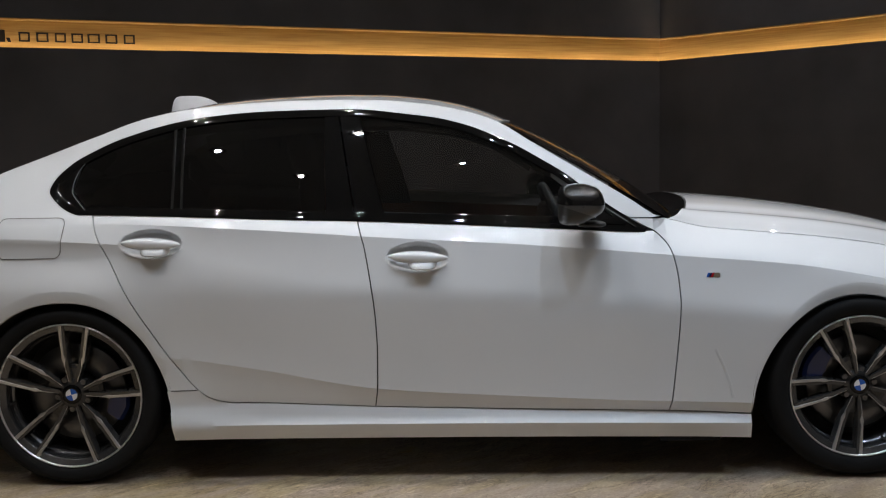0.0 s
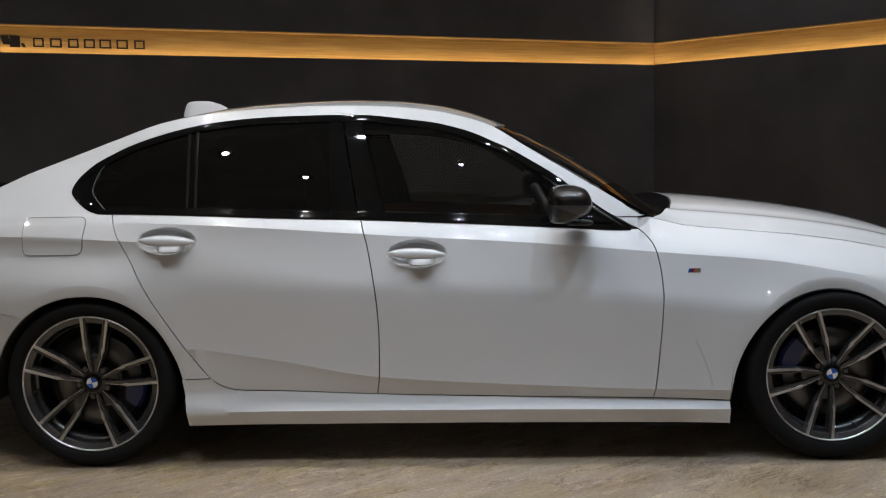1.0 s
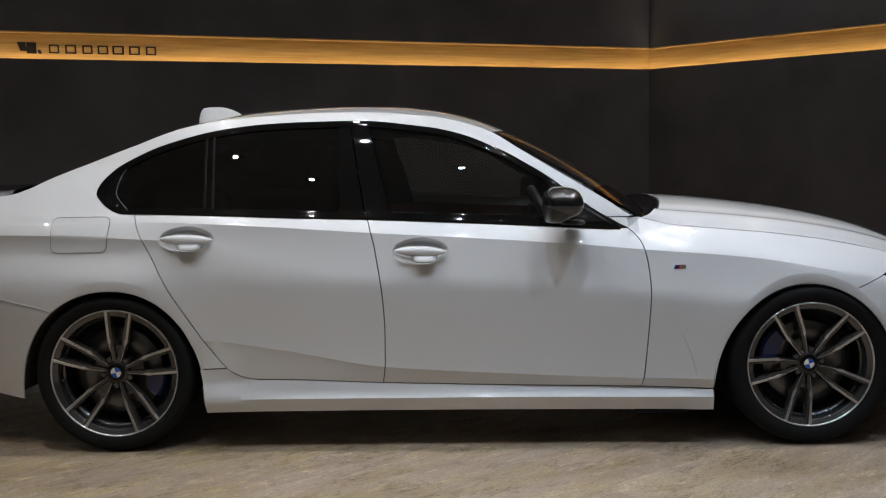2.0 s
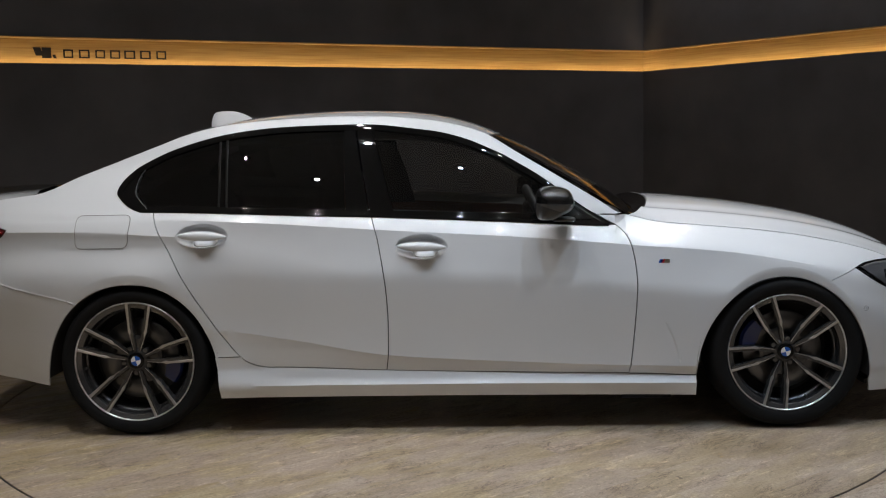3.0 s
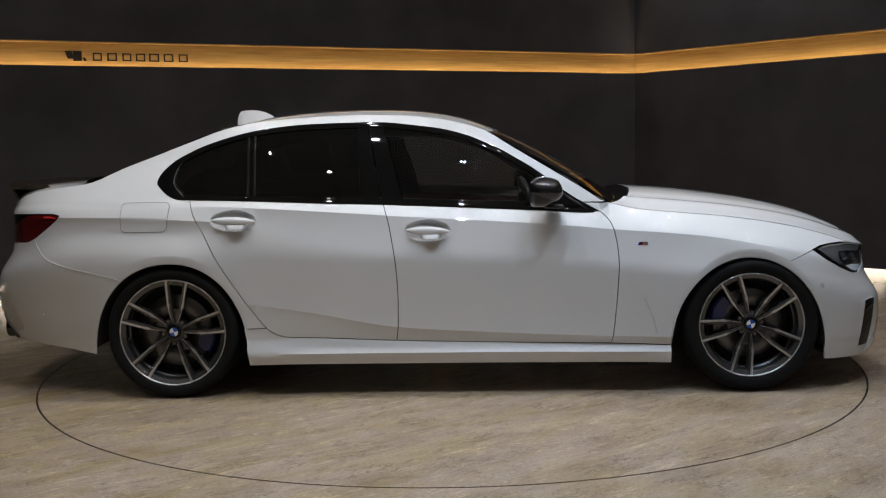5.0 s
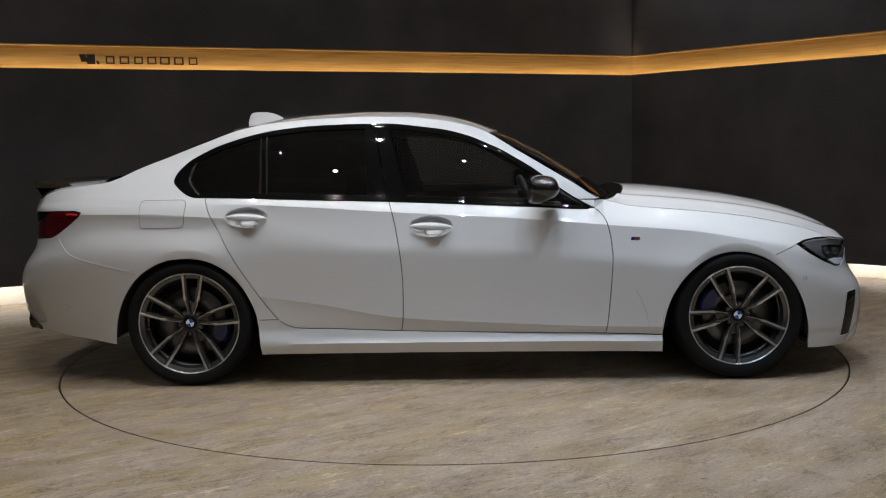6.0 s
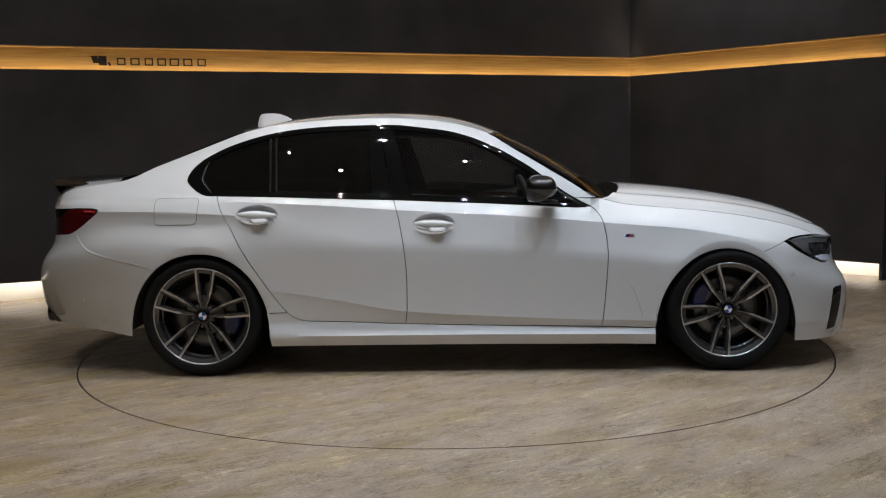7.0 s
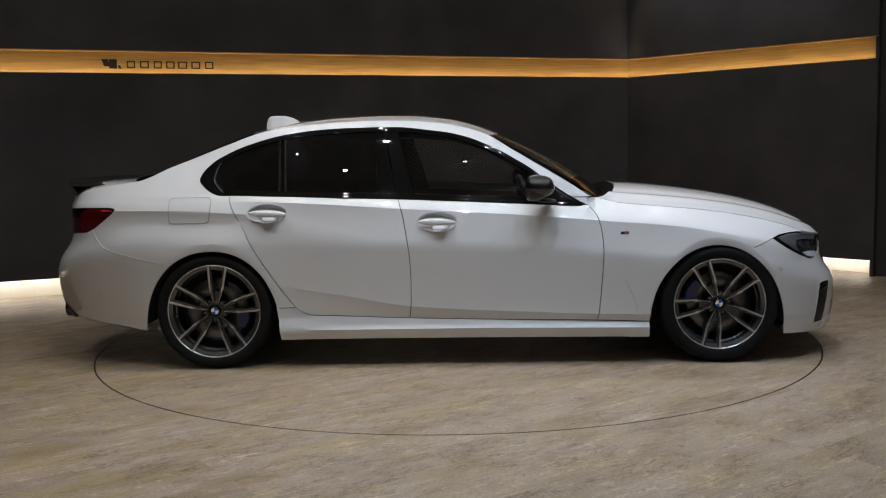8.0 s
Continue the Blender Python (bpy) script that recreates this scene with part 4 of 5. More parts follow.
def make_wheel(x, base, g=1.0):
    """A wheel whose outer face looks to -y; g widens the rim inside the tyre."""
    y = -0.892
    wheel = new("wheel")
    wheel.parent = car
    wheel.location = (x, 0, HUB_Z)
    tagged(wheel, "nineteen-inch alloy wheel with five double spokes")
    bm = bmesh.new()
    tread = [(0.252, 0.018), (0.258, 0.006), (0.272, -0.002), (0.292, -0.006), (0.308, -0.003), (0.318, 0.006), (0.326, 0.022), (0.3305, 0.045)]
    tread = [(r + (g - 1) * r * (0.3305 - r) / 0.0785, d) for r, d in tread]
    lathe(bm, [(r, y + d) for r, d in tread] + [(r, y + 0.225 - d) for r, d in tread[::-1]], 96)
    part("tyre", bm, RUBBER, wheel, "low-profile black tyre")
    bm = bmesh.new()
    lathe(bm, [(0.2555, y + 0.010), (0.2540, y + 0.004), (0.2508, y + 0.004), (0.2490, y + 0.010)], 96)
    part("rim_edge", bm, BRIGHT, wheel, "bright machined rim edge")
    bm = bmesh.new()
    lathe(bm, [(0.2490, y + 0.010), (0.2470, y + 0.0125), (0.2300, y + 0.0165), (0.2275, y + 0.0200), (0.2272, y + 0.026)], 96)
    part("rim_lip", bm, LIP_GREY, wheel, "satin grey rim lip")
    bm = bmesh.new()
    lathe(bm, [(0.2272, y + 0.026), (0.226, y + 0.05), (0.2175, y + 0.058), (0.2150, y + 0.060), (0.2145, y + 0.075), (0.213, y + 0.20)], 96)
    part("rim_barrel", bm, RIM_GREY, wheel)
    for k in range(5):
        turn = Matrix.Rotation(-radians(base + 72 * k), 4, "Y")
        for s in (-1, 1):
            bm = bmesh.new()
            spoke_bar(bm, 0.036, 0.126, 0.0058, 0.0084, 0.0088 * s, 0.0296 * s, y + 0.036, y + 0.027, 0.026)
            spoke_bar(bm, 0.124, 0.242, 0.0092, 0.0096, 0.0294 * s, 0.0438 * s, y + 0.027, y + 0.0115, 0.034)
            bmesh.ops.transform(bm, matrix=turn, verts=bm.verts)
            spoke = part("spoke", bm, ALLOY, wheel, smooth=False)
            bm = bmesh.new()
            spoke_bar(bm, 0.046, 0.106, 0.0008, 0.0011, 0.0150 * s, 0.0318 * s, y + 0.0338, y + 0.0276, 0.003)
            spoke_bar(bm, 0.102, 0.126, 0.0006, 0.0052, 0.0290 * s, 0.0342 * s, y + 0.0275, y + 0.0240, 0.004)
            spoke_bar(bm, 0.126, 0.142, 0.0052, 0.0036, 0.0342 * s, 0.0372 * s, y + 0.0240, y + 0.0222, 0.004)
            spoke_bar(bm, 0.142, 0.2445, 0.0036, 0.0045, 0.0372 * s, 0.0490 * s, y + 0.0222, y + 0.0080, 0.004)
            bmesh.ops.transform(bm, matrix=turn, verts=bm.verts)
            part("spoke_face", bm, FACE, spoke, "bright machined spoke face", smooth=False)
        bm = bmesh.new()
        spoke_bar(bm, 0.050, 0.092, 0.003, 0.011, 0, 0, y + 0.048, y + 0.046, 0.012)
        spoke_bar(bm, 0.092, 0.106, 0.011, 0.016, 0, 0, y + 0.046, y + 0.052, 0.012)
        bmesh.ops.transform(bm, matrix=turn, verts=bm.verts)
        part("spoke_web", bm, WEB_GREY, wheel, smooth=False)
        bm = bmesh.new()
        lathe(bm, [(0.001, y + 0.040), (0.009, y + 0.040), (0.0105, y + 0.044), (0.0105, y + 0.07)], 12, (0.056, 0, 0))
        bmesh.ops.transform(bm, matrix=Matrix.Rotation(-radians(base + 36 + 72 * k), 4, "Y"), verts=bm.verts)
        part("wheel_bolt", bm, STEEL, wheel)
    bm = bmesh.new()
    lathe(bm, [(0.034, y + 0.034), (0.042, y + 0.036), (0.054, y + 0.048), (0.066, y + 0.064), (0.070, y + 0.10)], 48)
    part("hub", bm, HUB_DARK, wheel)
    bm = bmesh.new()
    lathe(bm, [(0.0205, y + 0.0275), (0.027, y + 0.026), (0.0335, y + 0.029), (0.0345, y + 0.04)], 40)
    part("hub_cap_ring", bm, BLACK, wheel, "black hub cap ring")
    for mat, quads in ((BLUE, (0, 2)), (WHITE, (1, 3))):
        bm = bmesh.new()
        for qd in quads:
            arc = [bm.verts.new((0.0207 * math.cos(radians(90 * qd + 15 + 9 * i)), y + 0.0272, 0.0207 * math.sin(radians(90 * qd + 15 + 9 * i)))) for i in range(11)]
            bm.faces.new([bm.verts.new((0, y + 0.0262, 0))] + arc)
        part("emblem", bm, mat, wheel, "round hub emblem, blue and white", smooth=False)
    bm = bmesh.new()
    lathe(bm, [(0.075, y + 0.10), (0.085, y + 0.085), (0.17, y + 0.085), (0.172, y + 0.088), (0.172, y + 0.115), (0.085, y + 0.115)], 64)
    part("brake_disc", bm, STEEL, wheel, "ventilated steel brake disc")
    bm = bmesh.new()
    side = 1 if x < 0 else -1
    mid = radians(157 if side < 0 else -16)
    span = 2.9 if side < 0 else 2.2
    arcs = []
    for k in range(17):
        a = mid + radians(span * (k - 8))
        e = 0.012 * abs(k - 8) / 8
        arcs.append([(r * math.cos(a), y + d, r * math.sin(a)) for r, d in ((0.120 + e, 0.062), (0.185 - e * 0.5, 0.058), (0.196 - e * 0.5, 0.07), (0.196 - e * 0.5, 0.135), (0.120 + e, 0.135), (0.120 + e, 0.062))])
    grid_surface(bm, arcs)
    for row in (arcs[0], arcs[-1]):
        bm.faces.new([bm.verts.new(q) for q in row[:-1]])
    bmesh.ops.remove_doubles(bm, verts=bm.verts, dist=1e-5)
    bmesh.ops.recalc_face_normals(bm, faces=bm.faces)
    part("brake_caliper", bm, CALIPER, wheel, "dark blue painted brake caliper")
    bm = bmesh.new()
    lathe(bm, [(0.001, y + 0.16), (0.216, y + 0.16)], 32)
    part("brake_shield", bm, SHELL, wheel)
    bm = bmesh.new()
    lathe(bm, [(0.0006, 0.0), (0.0042, 0.0), (0.0042, 0.012), (0.0032, 0.014), (0.0032, 0.034)], 12)
    bmesh.ops.transform(bm, matrix=Matrix.Rotation(-radians(base + 252 if x > 0 else base + 176), 4, "Y") @ Matrix.Translation((0.2175, y + 0.022, 0)), verts=bm.verts)
    part("valve", bm, PLASTIC, wheel, "small black tyre valve")
    for child in wheel.children_recursive:
        if not child.name.startswith("tyre"):
            for q in child.data.vertices:
                q.co.x, q.co.z = q.co.x * g, q.co.z * g
    return wheel


wheel_f, wheel_r = make_wheel(AXLE, 43), make_wheel(-AXLE + 0.008, 12, 1.042)
copy_thing(wheel_f, pose(AXLE, 0, HUB_Z, 0, 0, 180))
copy_thing(wheel_r, pose(-AXLE + 0.008, 0, HUB_Z, 0, 0, 180))


# ---------------------------------------------------------------- glass and black window trim
def shrink(pts, gap):
    return inset(resample(pts, 0.02), gap)


REAR_GLASS = [(-1.345, 0.992), (-1.415, 1.07), (-1.405, 1.13)] + [p for p in DLO if -1.39 < p[0] < -0.50 and p[1] > 1.1] + [(-0.495, 1.352), (-0.472, 0.952)] + belt(-0.472, -1.345, 10)[1:-1]
FRONT_GLASS = [(-0.372, 1.350)] + [p for p in DLO if -0.36 < p[0] < 0.44 and p[1] > 1.0] + [(0.46, 0.905)] + belt(0.45, -0.262, 10)
side_parts = []
side_parts.append(part("rear_door_glass", panel_mesh(shrink(REAR_GLASS, 0.004), 0.0, -0.005, 0.0), GLASS_DARK, car, "dark privacy glass"))
side_parts.append(part("front_door_glass", panel_mesh(shrink(FRONT_GLASS, 0.004), 0.0, -0.005, 0.0), GLASS, car, "lightly tinted glass"))
side_parts.append(part("pillar_cover", panel_mesh([(-0.500, 1.350), (-0.449, 1.350), (-0.371, 0.951), (-0.474, 0.954)], 0.001, 0.0, 0.01), BLACK, car, "gloss black pillar cover"))
side_parts.append(part("pillar_cover", panel_mesh([(-0.445, 1.350), (-0.373, 1.343), (-0.262, 0.944), (-0.366, 0.949)], 0.001, 0.0, 0.01), BLACK, car, "gloss black pillar cover"))
corner = [p for p in DLO if p[0] <= -1.388 and p[1] < 1.20]
side_parts.append(part("window_corner_trim", panel_mesh([(-1.345, 0.992)] + [(-1.385, 0.987)] + [p for p in corner if p[0] < -1.386] + [(-1.384, 1.17), (-1.405, 1.13), (-1.415, 1.07)], 0.001, -0.001, 0.01), BLACK, car, "gloss black window corner"))
side_parts.append(part("mirror_sail", panel_mesh([(0.415, 1.080)] + [p for p in DLO if 0.42 < p[0] < 0.69] + [(0.692, 0.896), (0.46, 0.905)], 0.001, -0.001, 0.01), BLACK, car, "gloss black mirror base"))
side_parts.append(strip([p for p in shrink(DLO + belt(0.69, -1.32, 30), 0.012) if not (p[1] < 0.925 or (p[1] < 1.0 and -1.3 < p[0] < 0.5))], 0.026, 0.002, BLACK, "window_trim", "gloss black window surround"))
side_parts.append(strip(belt(-1.385, 0.672, 40, 0.006), 0.016, 0.005, BLACK, "belt_trim", "gloss black belt moulding", 0.014))
side_parts.append(strip([(-1.052, 1.300), (-1.045, 1.2), (-1.036, 1.1), (-1.030, 0.985)], 0.010, 0.001, BAR, "window_bar"))
side_parts.append(strip([(-1.020, 1.306), (-1.012, 1.2), (-1.003, 1.1), (-0.995, 0.985)], 0.010, 0.001, BAR, "window_bar"))
side_parts.append(strip([(-0.372, 1.335), (-0.335, 1.2), (-0.296, 1.06), (-0.264, 0.955)], 0.006, 0.002, BLACK, "window_bar"))
side_parts.append(strip(flow([(-1.350, 0.996), (-1.385, 1.03), (-1.414, 1.07), (-1.407, 1.13), (-1.388, 1.168)], 5), 0.0035, 0.002, VENT_DARK, "corner_seam", "thin light seam"))
side_parts.append(strip([(0.425, 1.060), (0.52, 0.985), (0.640, 0.906)], 0.007, 0.003, CARBON, "sail_edge"))

# fuel flap with its gap
def rounded(corners, r, n=6):
    """A polygon with its corners rounded off."""
    out = []
    for i, p in enumerate(corners):
        p, q, w = Vector(p), Vector(corners[i - 1]), Vector(corners[(i + 1) % len(corners)])
        a, b = p + (q - p).normalized() * r, p + (w - p).normalized() * r
        out += [tuple(a * (1 - t) ** 2 + p * 2 * t * (1 - t) + b * t * t) for t in [k / n for k in range(n + 1)]]
    return out


FLAP = rounded([(-1.655, 0.976), (-1.415, 0.975), (-1.428, 0.832), (-1.658, 0.832)], 0.030)
strip(FLAP, 0.0028, 0.0022, VENT_GREY, "fuel_flap_gap", closed=True)
part("fuel_flap", panel_mesh(FLAP, 0.002, 0.0030, 0.004), PAINT, car)


# ---------------------------------------------------------------- door handles
def handle(door, cx, cz):
    """A lens-shaped pull bar across its bowl, and a plate below it, shaped to give a bright reflected patch."""
    y0 = -skin(cx, cz - 0.065) + 0.004
    bm = bmesh.new()
    rows = []
    n = 32
    for i in range(n + 1):
        t = -1 + 2 * i / n
        x = cx + 0.108 * t
        h = 0.0205 * (1 - abs(t) ** 2.2) ** 0.75 + 0.0012
        out = 0.034 * (1 - t ** 4) + 0.004
        zc = cz + 0.001 - 0.004 * t
        ring = []
        for a in [math.pi * k / 14 for k in range(15)]:
            c, w = math.cos(a), max(0.0, math.sin(a))
            ring.append((x, y0 + 0.006 - out * w ** 0.55, zc + h * math.copysign(abs(c) ** 0.8, c)))
        rows.append(ring)
    grid_surface(bm, rows)
    bmesh.ops.recalc_face_normals(bm, faces=bm.faces)
    h1 = part("door_handle", bm, PAINT, door, "body-coloured pull handle")
    bm = bmesh.new()
    rows = []
    for i in range(17):
        t = -1 + 2 * i / 16
        x, e = cx + 0.016 + 0.052 * t, (1 - abs(t) ** 4) ** 0.5
        rows.append([(x, y0 + 0.012 - d * e, cz - 0.012 - h * (0.35 + 0.65 * e)) for d, h in ((0.040, 0.003), (0.047, 0.010), (0.0515, 0.018), (0.053, 0.025), (0.048, 0.0295), (0.014, 0.0320))])
    grid_surface(bm, rows)
    bmesh.ops.recalc_face_normals(bm, faces=bm.faces)
    h2 = part("handle_pad", bm, PAINT, door)
    return h1, h2


def blob(bm, c, r, e=0.6, seg=24, rings=14, m=None):
    """A rounded box (superellipsoid)."""
    start = len(bm.verts)
    got = bmesh.ops.create_uvsphere(bm, u_segments=seg, v_segments=rings, radius=1.0)
    for q in got["verts"]:
        p = [math.copysign(abs(k) ** e, k) for k in q.co]
        q.co = (c[0] + p[0] * r[0], c[1] + p[1] * r[1], c[2] + p[2] * r[2])
    if m:
        bmesh.ops.transform(bm, matrix=m, verts=got["verts"])
    return got["verts"]


handles = handle(rear_door, -1.097, 0.878) + handle(front_door, -0.144, 0.815)

# ---------------------------------------------------------------- door mirror
MIRROR_C = (0.425, 1.000)
MIRROR_LINE = flow([(0.351, 0.998), (0.354, 1.042), (0.376, 1.063), (0.414, 1.069), (0.456, 1.064), (0.491, 1.048), (0.508, 1.015), (0.509, 0.988), (0.492, 0.964), (0.455, 0.946), (0.425, 0.930), (0.388, 0.926), (0.358, 0.933), (0.351, 0.960), (0.351, 0.998)], 4)[:-1]


def mirror_shell(grow, cuts):
    """The mirror body, rounded off towards its outer end; cuts keep what lies above each plane."""
    bm = bmesh.new()
    rows = []
    for k in range(19):
        u = math.sin(0.5 * math.pi * k / 18)
        f = max(1 - u ** 4.0, 0.0) ** 0.32 * (0.96 + 0.04 * min(1.0, 4 * u)) + 0.004
        rows.append([(MIRROR_C[0] + (x - MIRROR_C[0]) * (f + grow), -0.865 - 0.165 * u, MIRROR_C[1] + (z - MIRROR_C[1]) * (f + grow) - 0.006 * u * u) for x, z in MIRROR_LINE])
        rows[-1].append(rows[-1][0])
    grid_surface(bm, rows)
    bmesh.ops.remove_doubles(bm, verts=bm.verts, dist=1e-5)
    bmesh.ops.holes_fill(bm, edges=bm.edges[:])
    for co, no in cuts:
        bmesh.ops.bisect_plane(bm, geom=bm.verts[:] + bm.edges[:] + bm.faces[:], plane_co=co, plane_no=no, clear_inner=True)
    bmesh.ops.recalc_face_normals(bm, faces=bm.faces)
    return bm


SEAM, SLANT = (0.40, 0, 0.9995), (0.40, 0, 0.980)
mirror_parts = [part("mirror_cap", mirror_shell(0.0, [(SEAM, (0.02, 0, 1))]), CARBON, car, "dark metallic mirror cap"),
                part("mirror_lower", mirror_shell(-0.004, [((0.40, 0, 0.9970), (-0.02, 0, -1)), (SLANT, (0.34, 0, 1))]), MIRROR_LOW, car, "grey lower mirror shell"),
                part("mirror_housing", mirror_shell(-0.008, [(SLANT, (-0.34, 0, -1))]), MIRROR_DARK, car, "dark glossy mirror housing"),
                part("mirror_core", mirror_shell(-0.045, []), PLASTIC, car, "black mirror housing")]
bm = bmesh.new()
blob(bm, (0.470, -0.872, 0.924), (0.050, 0.055, 0.010), 0.6)
mirror_parts.append(part("mirror_foot", bm, PLASTIC, car, "black mirror foot"))
bm = bmesh.new()
box(bm, 0.3590, -0.915, 0.998, 0.006, 0.080, 0.084, 0.002)
mirror_parts.append(part("mirror_glass", bm, CHROME, car, "mirror glass"))

# ---------------------------------------------------------------- lamps
HEAD_TOP = [(1.765, 0.706), (1.83, 0.713), (1.93, 0.7145), (2.00, 0.700), (2.06, 0.688)]
HEAD = [HEAD_TIP] + HEAD_TOP + HEAD_LOW[::-1]
head_lens = part("headlight_lens", panel_mesh(HEAD, 0.002, -0.001, 0.01), LENS, car, "clear headlight cover")
head_lens.visible_shadow = False
head_case = part("headlight_case", panel_mesh(HEAD, 0.0005, -0.030, 0.0), BLACK, car, "black headlight housing")
head_lamps = []
for (x, z, r) in ((1.893, 0.644, 0.022), (1.955, 0.638, 0.022)):
    bm = bmesh.new()
    lathe(bm, [(0.001, -0.018), (r * 0.6, -0.013), (r * 0.95, 0.0), (r, 0.004), (r, 0.04)], 24, (x, -(skin(x, z, ends(unstretch(x, z), z)[1]) - 0.022), z))
    head_lamps.append(part("headlight_projector", bm, LENS_DARK, car, "dark round projector lamp"))
head_edge = part("headlight_strip", panel_mesh([(1.903, 0.602), (1.95, 0.606), (2.022, 0.596), (2.014, 0.576), (1.978, 0.569), (1.94, 0.580)], 0.0, -0.008, 0.006), STRIP_GLINT, car, "daytime light strip with a bright reflection put into its colour")
head_brow = strip([(1.775, 0.695), (1.83, 0.703), (1.93, 0.704), (2.02, 0.692)], 0.005, -0.008, VENT_GREY, "headlight_brow")
head_bezel = part("headlight_bezel", panel_mesh([(1.757, 0.690), (1.81, 0.699), (1.905, 0.699), (2.035, 0.684), (2.010, 0.662), (1.925, 0.672), (1.872, 0.672), (1.868, 0.640), (1.890, 0.610), (1.865, 0.616), (1.815, 0.648)], 0.0, -0.014, 0.010), HEAD_GREY, car, "satin grey headlight bezel")
front_lamps = [head_bezel, head_lens, head_case, *head_lamps, head_edge, head_brow]

TAIL = [(-2.345, 0.835), (-2.25, 0.870), (-2.19, 0.905), (-2.15, 0.920), (-2.10, 0.924), (-2.005, 0.924), (-1.973, 0.916), (-1.985, 0.898), (-2.05, 0.850), (-2.118, 0.803), (-2.15, 0.788), (-2.26, 0.776), (-2.345, 0.772)]
tail_lamp = part("tail_lamp", panel_mesh(TAIL, 0.002, -0.001, 0.012), RED, car, "dark red tail lamp")
tail_bar = strip([(-2.055, 0.910), (-2.015, 0.910), (-1.99, 0.904)], 0.008, 0.0012, RED_BRIGHT, "tail_lamp_bar", "bright red light bar")
# black sheet that draws the dark gap above the tail lamp
bm = panel_mesh([(-2.345, 0.930), (-2.30, 0.930), (-2.19, 0.923), (-2.15, 0.921), (-2.19, 0.906), (-2.25, 0.871), (-2.345, 0.836)], 0.0, -0.006, 0.0)
tail_gap = part("tail_gap_fill", bm, BLACK, car, "black sheet for the dark gap above the tail lamp")

# ---------------------------------------------------------------- bumper details
INTAKE = [(2.010, 0.424), (2.028, 0.432), (2.080, 0.434), (2.090, 0.424), (2.077, 0.33), (2.048, 0.205), (2.036, 0.196), (1.975, 0.194), (1.982, 0.24), (1.998, 0.33)]
intake = part("air_intake", panel_mesh(INTAKE, 0.0, 0.0012, 0.004), BLACK, car, "black corner air intake")
intake_rim = strip(INTAKE, 0.008, 0.004, PAINT, "intake_frame", closed=True)
intake_fin = strip([(2.006, 0.37), (2.04, 0.39), (2.075, 0.40)], 0.014, 0.006, CARBON, "intake_fin")
LOWER = [(2.25, 0.33), (2.15, 0.335), (2.12, 0.30), (2.12, 0.22), (2.15, 0.195), (2.25, 0.19)]
part("lower_grille", panel_mesh(LOWER, 0.0, 0.0012, 0.0, both=True, centre=True), BLACK, car, "black lower grille mesh")
bm = bmesh.new()
rows = []
for i in range(21):
    t = i / 20
    y = -0.68 + 0.63 * t
    up = 0.022 * min(1.0, t * 4)
    x = 1.537 + 0.645 * (1 - (abs(y) / 0.85) ** 3.2) ** 0.3125 + up * 0.5 - 0.03 * max(0.0, 1 - t * 6)
    rows.append([(x - 0.09, y + 0.02, 0.149), (x + 0.004, y, 0.150 + up * 0.4), (x + 0.012, y, 0.160 + up), (x + 0.008, y, 0.178 + up), (x - 0.04, y + 0.010, 0.192 + up)])
grid_surface(bm, rows)
solid(bm, 0.006)
splitter = part("front_splitter", bm, PAINT, car)
blade = part("bumper_blade", panel_mesh([(2.025, 0.168), (2.135, 0.166), (2.118, 0.205), (2.096, 0.255), (2.068, 0.205)], 0.0, 0.012, 0.02), PAINT, car)
for s in (-1, 1):
    bm = bmesh.new()
    ring = []
    for k in range(28):
        a = 2 * math.pi * k / 28
        cy, cz = math.copysign(abs(math.cos(a)) ** 0.5, math.cos(a)), math.copysign(abs(math.sin(a)) ** 0.5, math.sin(a))
        ring.append((s * (0.215 + 0.175 * cy), 0.585 + 0.100 * cz))
    rows = []
    for k, d in ((1.0, 0.0), (0.985, 0.032), (0.94, 0.036), (0.90, 0.020)):
        rows.append([(NOSE_X(zz) * 1.0 - 0.035 * (abs(yy) / 0.4) ** 2.2 + d - 0.004, yy, zz) for yy, zz in [(s * 0.215 + (p[0] - s * 0.215) * k, 0.585 + (p[1] - 0.585) * k) for p in ring]])
    for row in rows:
        row.append(row[0])
    grid_surface(bm, rows)
    bmesh.ops.remove_doubles(bm, verts=bm.verts, dist=1e-5)
    bmesh.ops.recalc_face_normals(bm, faces=bm.faces)
    grille = part("kidney_grille", bm, BLACK, car, "gloss black grille surround")
    for k in range(9):
        bm = bmesh.new()
        y = s * (0.075 + 0.035 * k)
        box(bm, NOSE_X(0.585) - 0.035 * (abs(y) / 0.4) ** 2.2 + 0.010, y, 0.585, 0.02, 0.008, 0.175, 0.002)
        part("grille_slat", bm, BLACK, grille)

DIFFUSER = [(-2.55, 0.385), (-2.435, 0.380), (-2.395, 0.345), (-2.345, 0.309), (-2.295, 0.291), (-2.305, 0.270), (-2.40, 0.258), (-2.55, 0.262)]
part("rear_diffuser", panel_mesh(DIFFUSER, 0.0, 0.004, 0.01, both=True, centre=True), PLASTIC, car, "black rear diffuser")
for s in (-1, 1):
    bm = bmesh.new()
    lathe(bm, [(0.046, 0.0), (0.050, 0.004), (0.050, 0.14), (0.042, 0.14), (0.042, 0.004)], 32, closed=True)
    bmesh.ops.rotate(bm, verts=bm.verts, matrix=Matrix.Rotation(radians(-90), 3, "Z"))
    bmesh.ops.translate(bm, verts=bm.verts, vec=(-2.405, s * 0.53, 0.31))
    part("exhaust_tip", bm, CARBON, car, "dark polished exhaust tip")


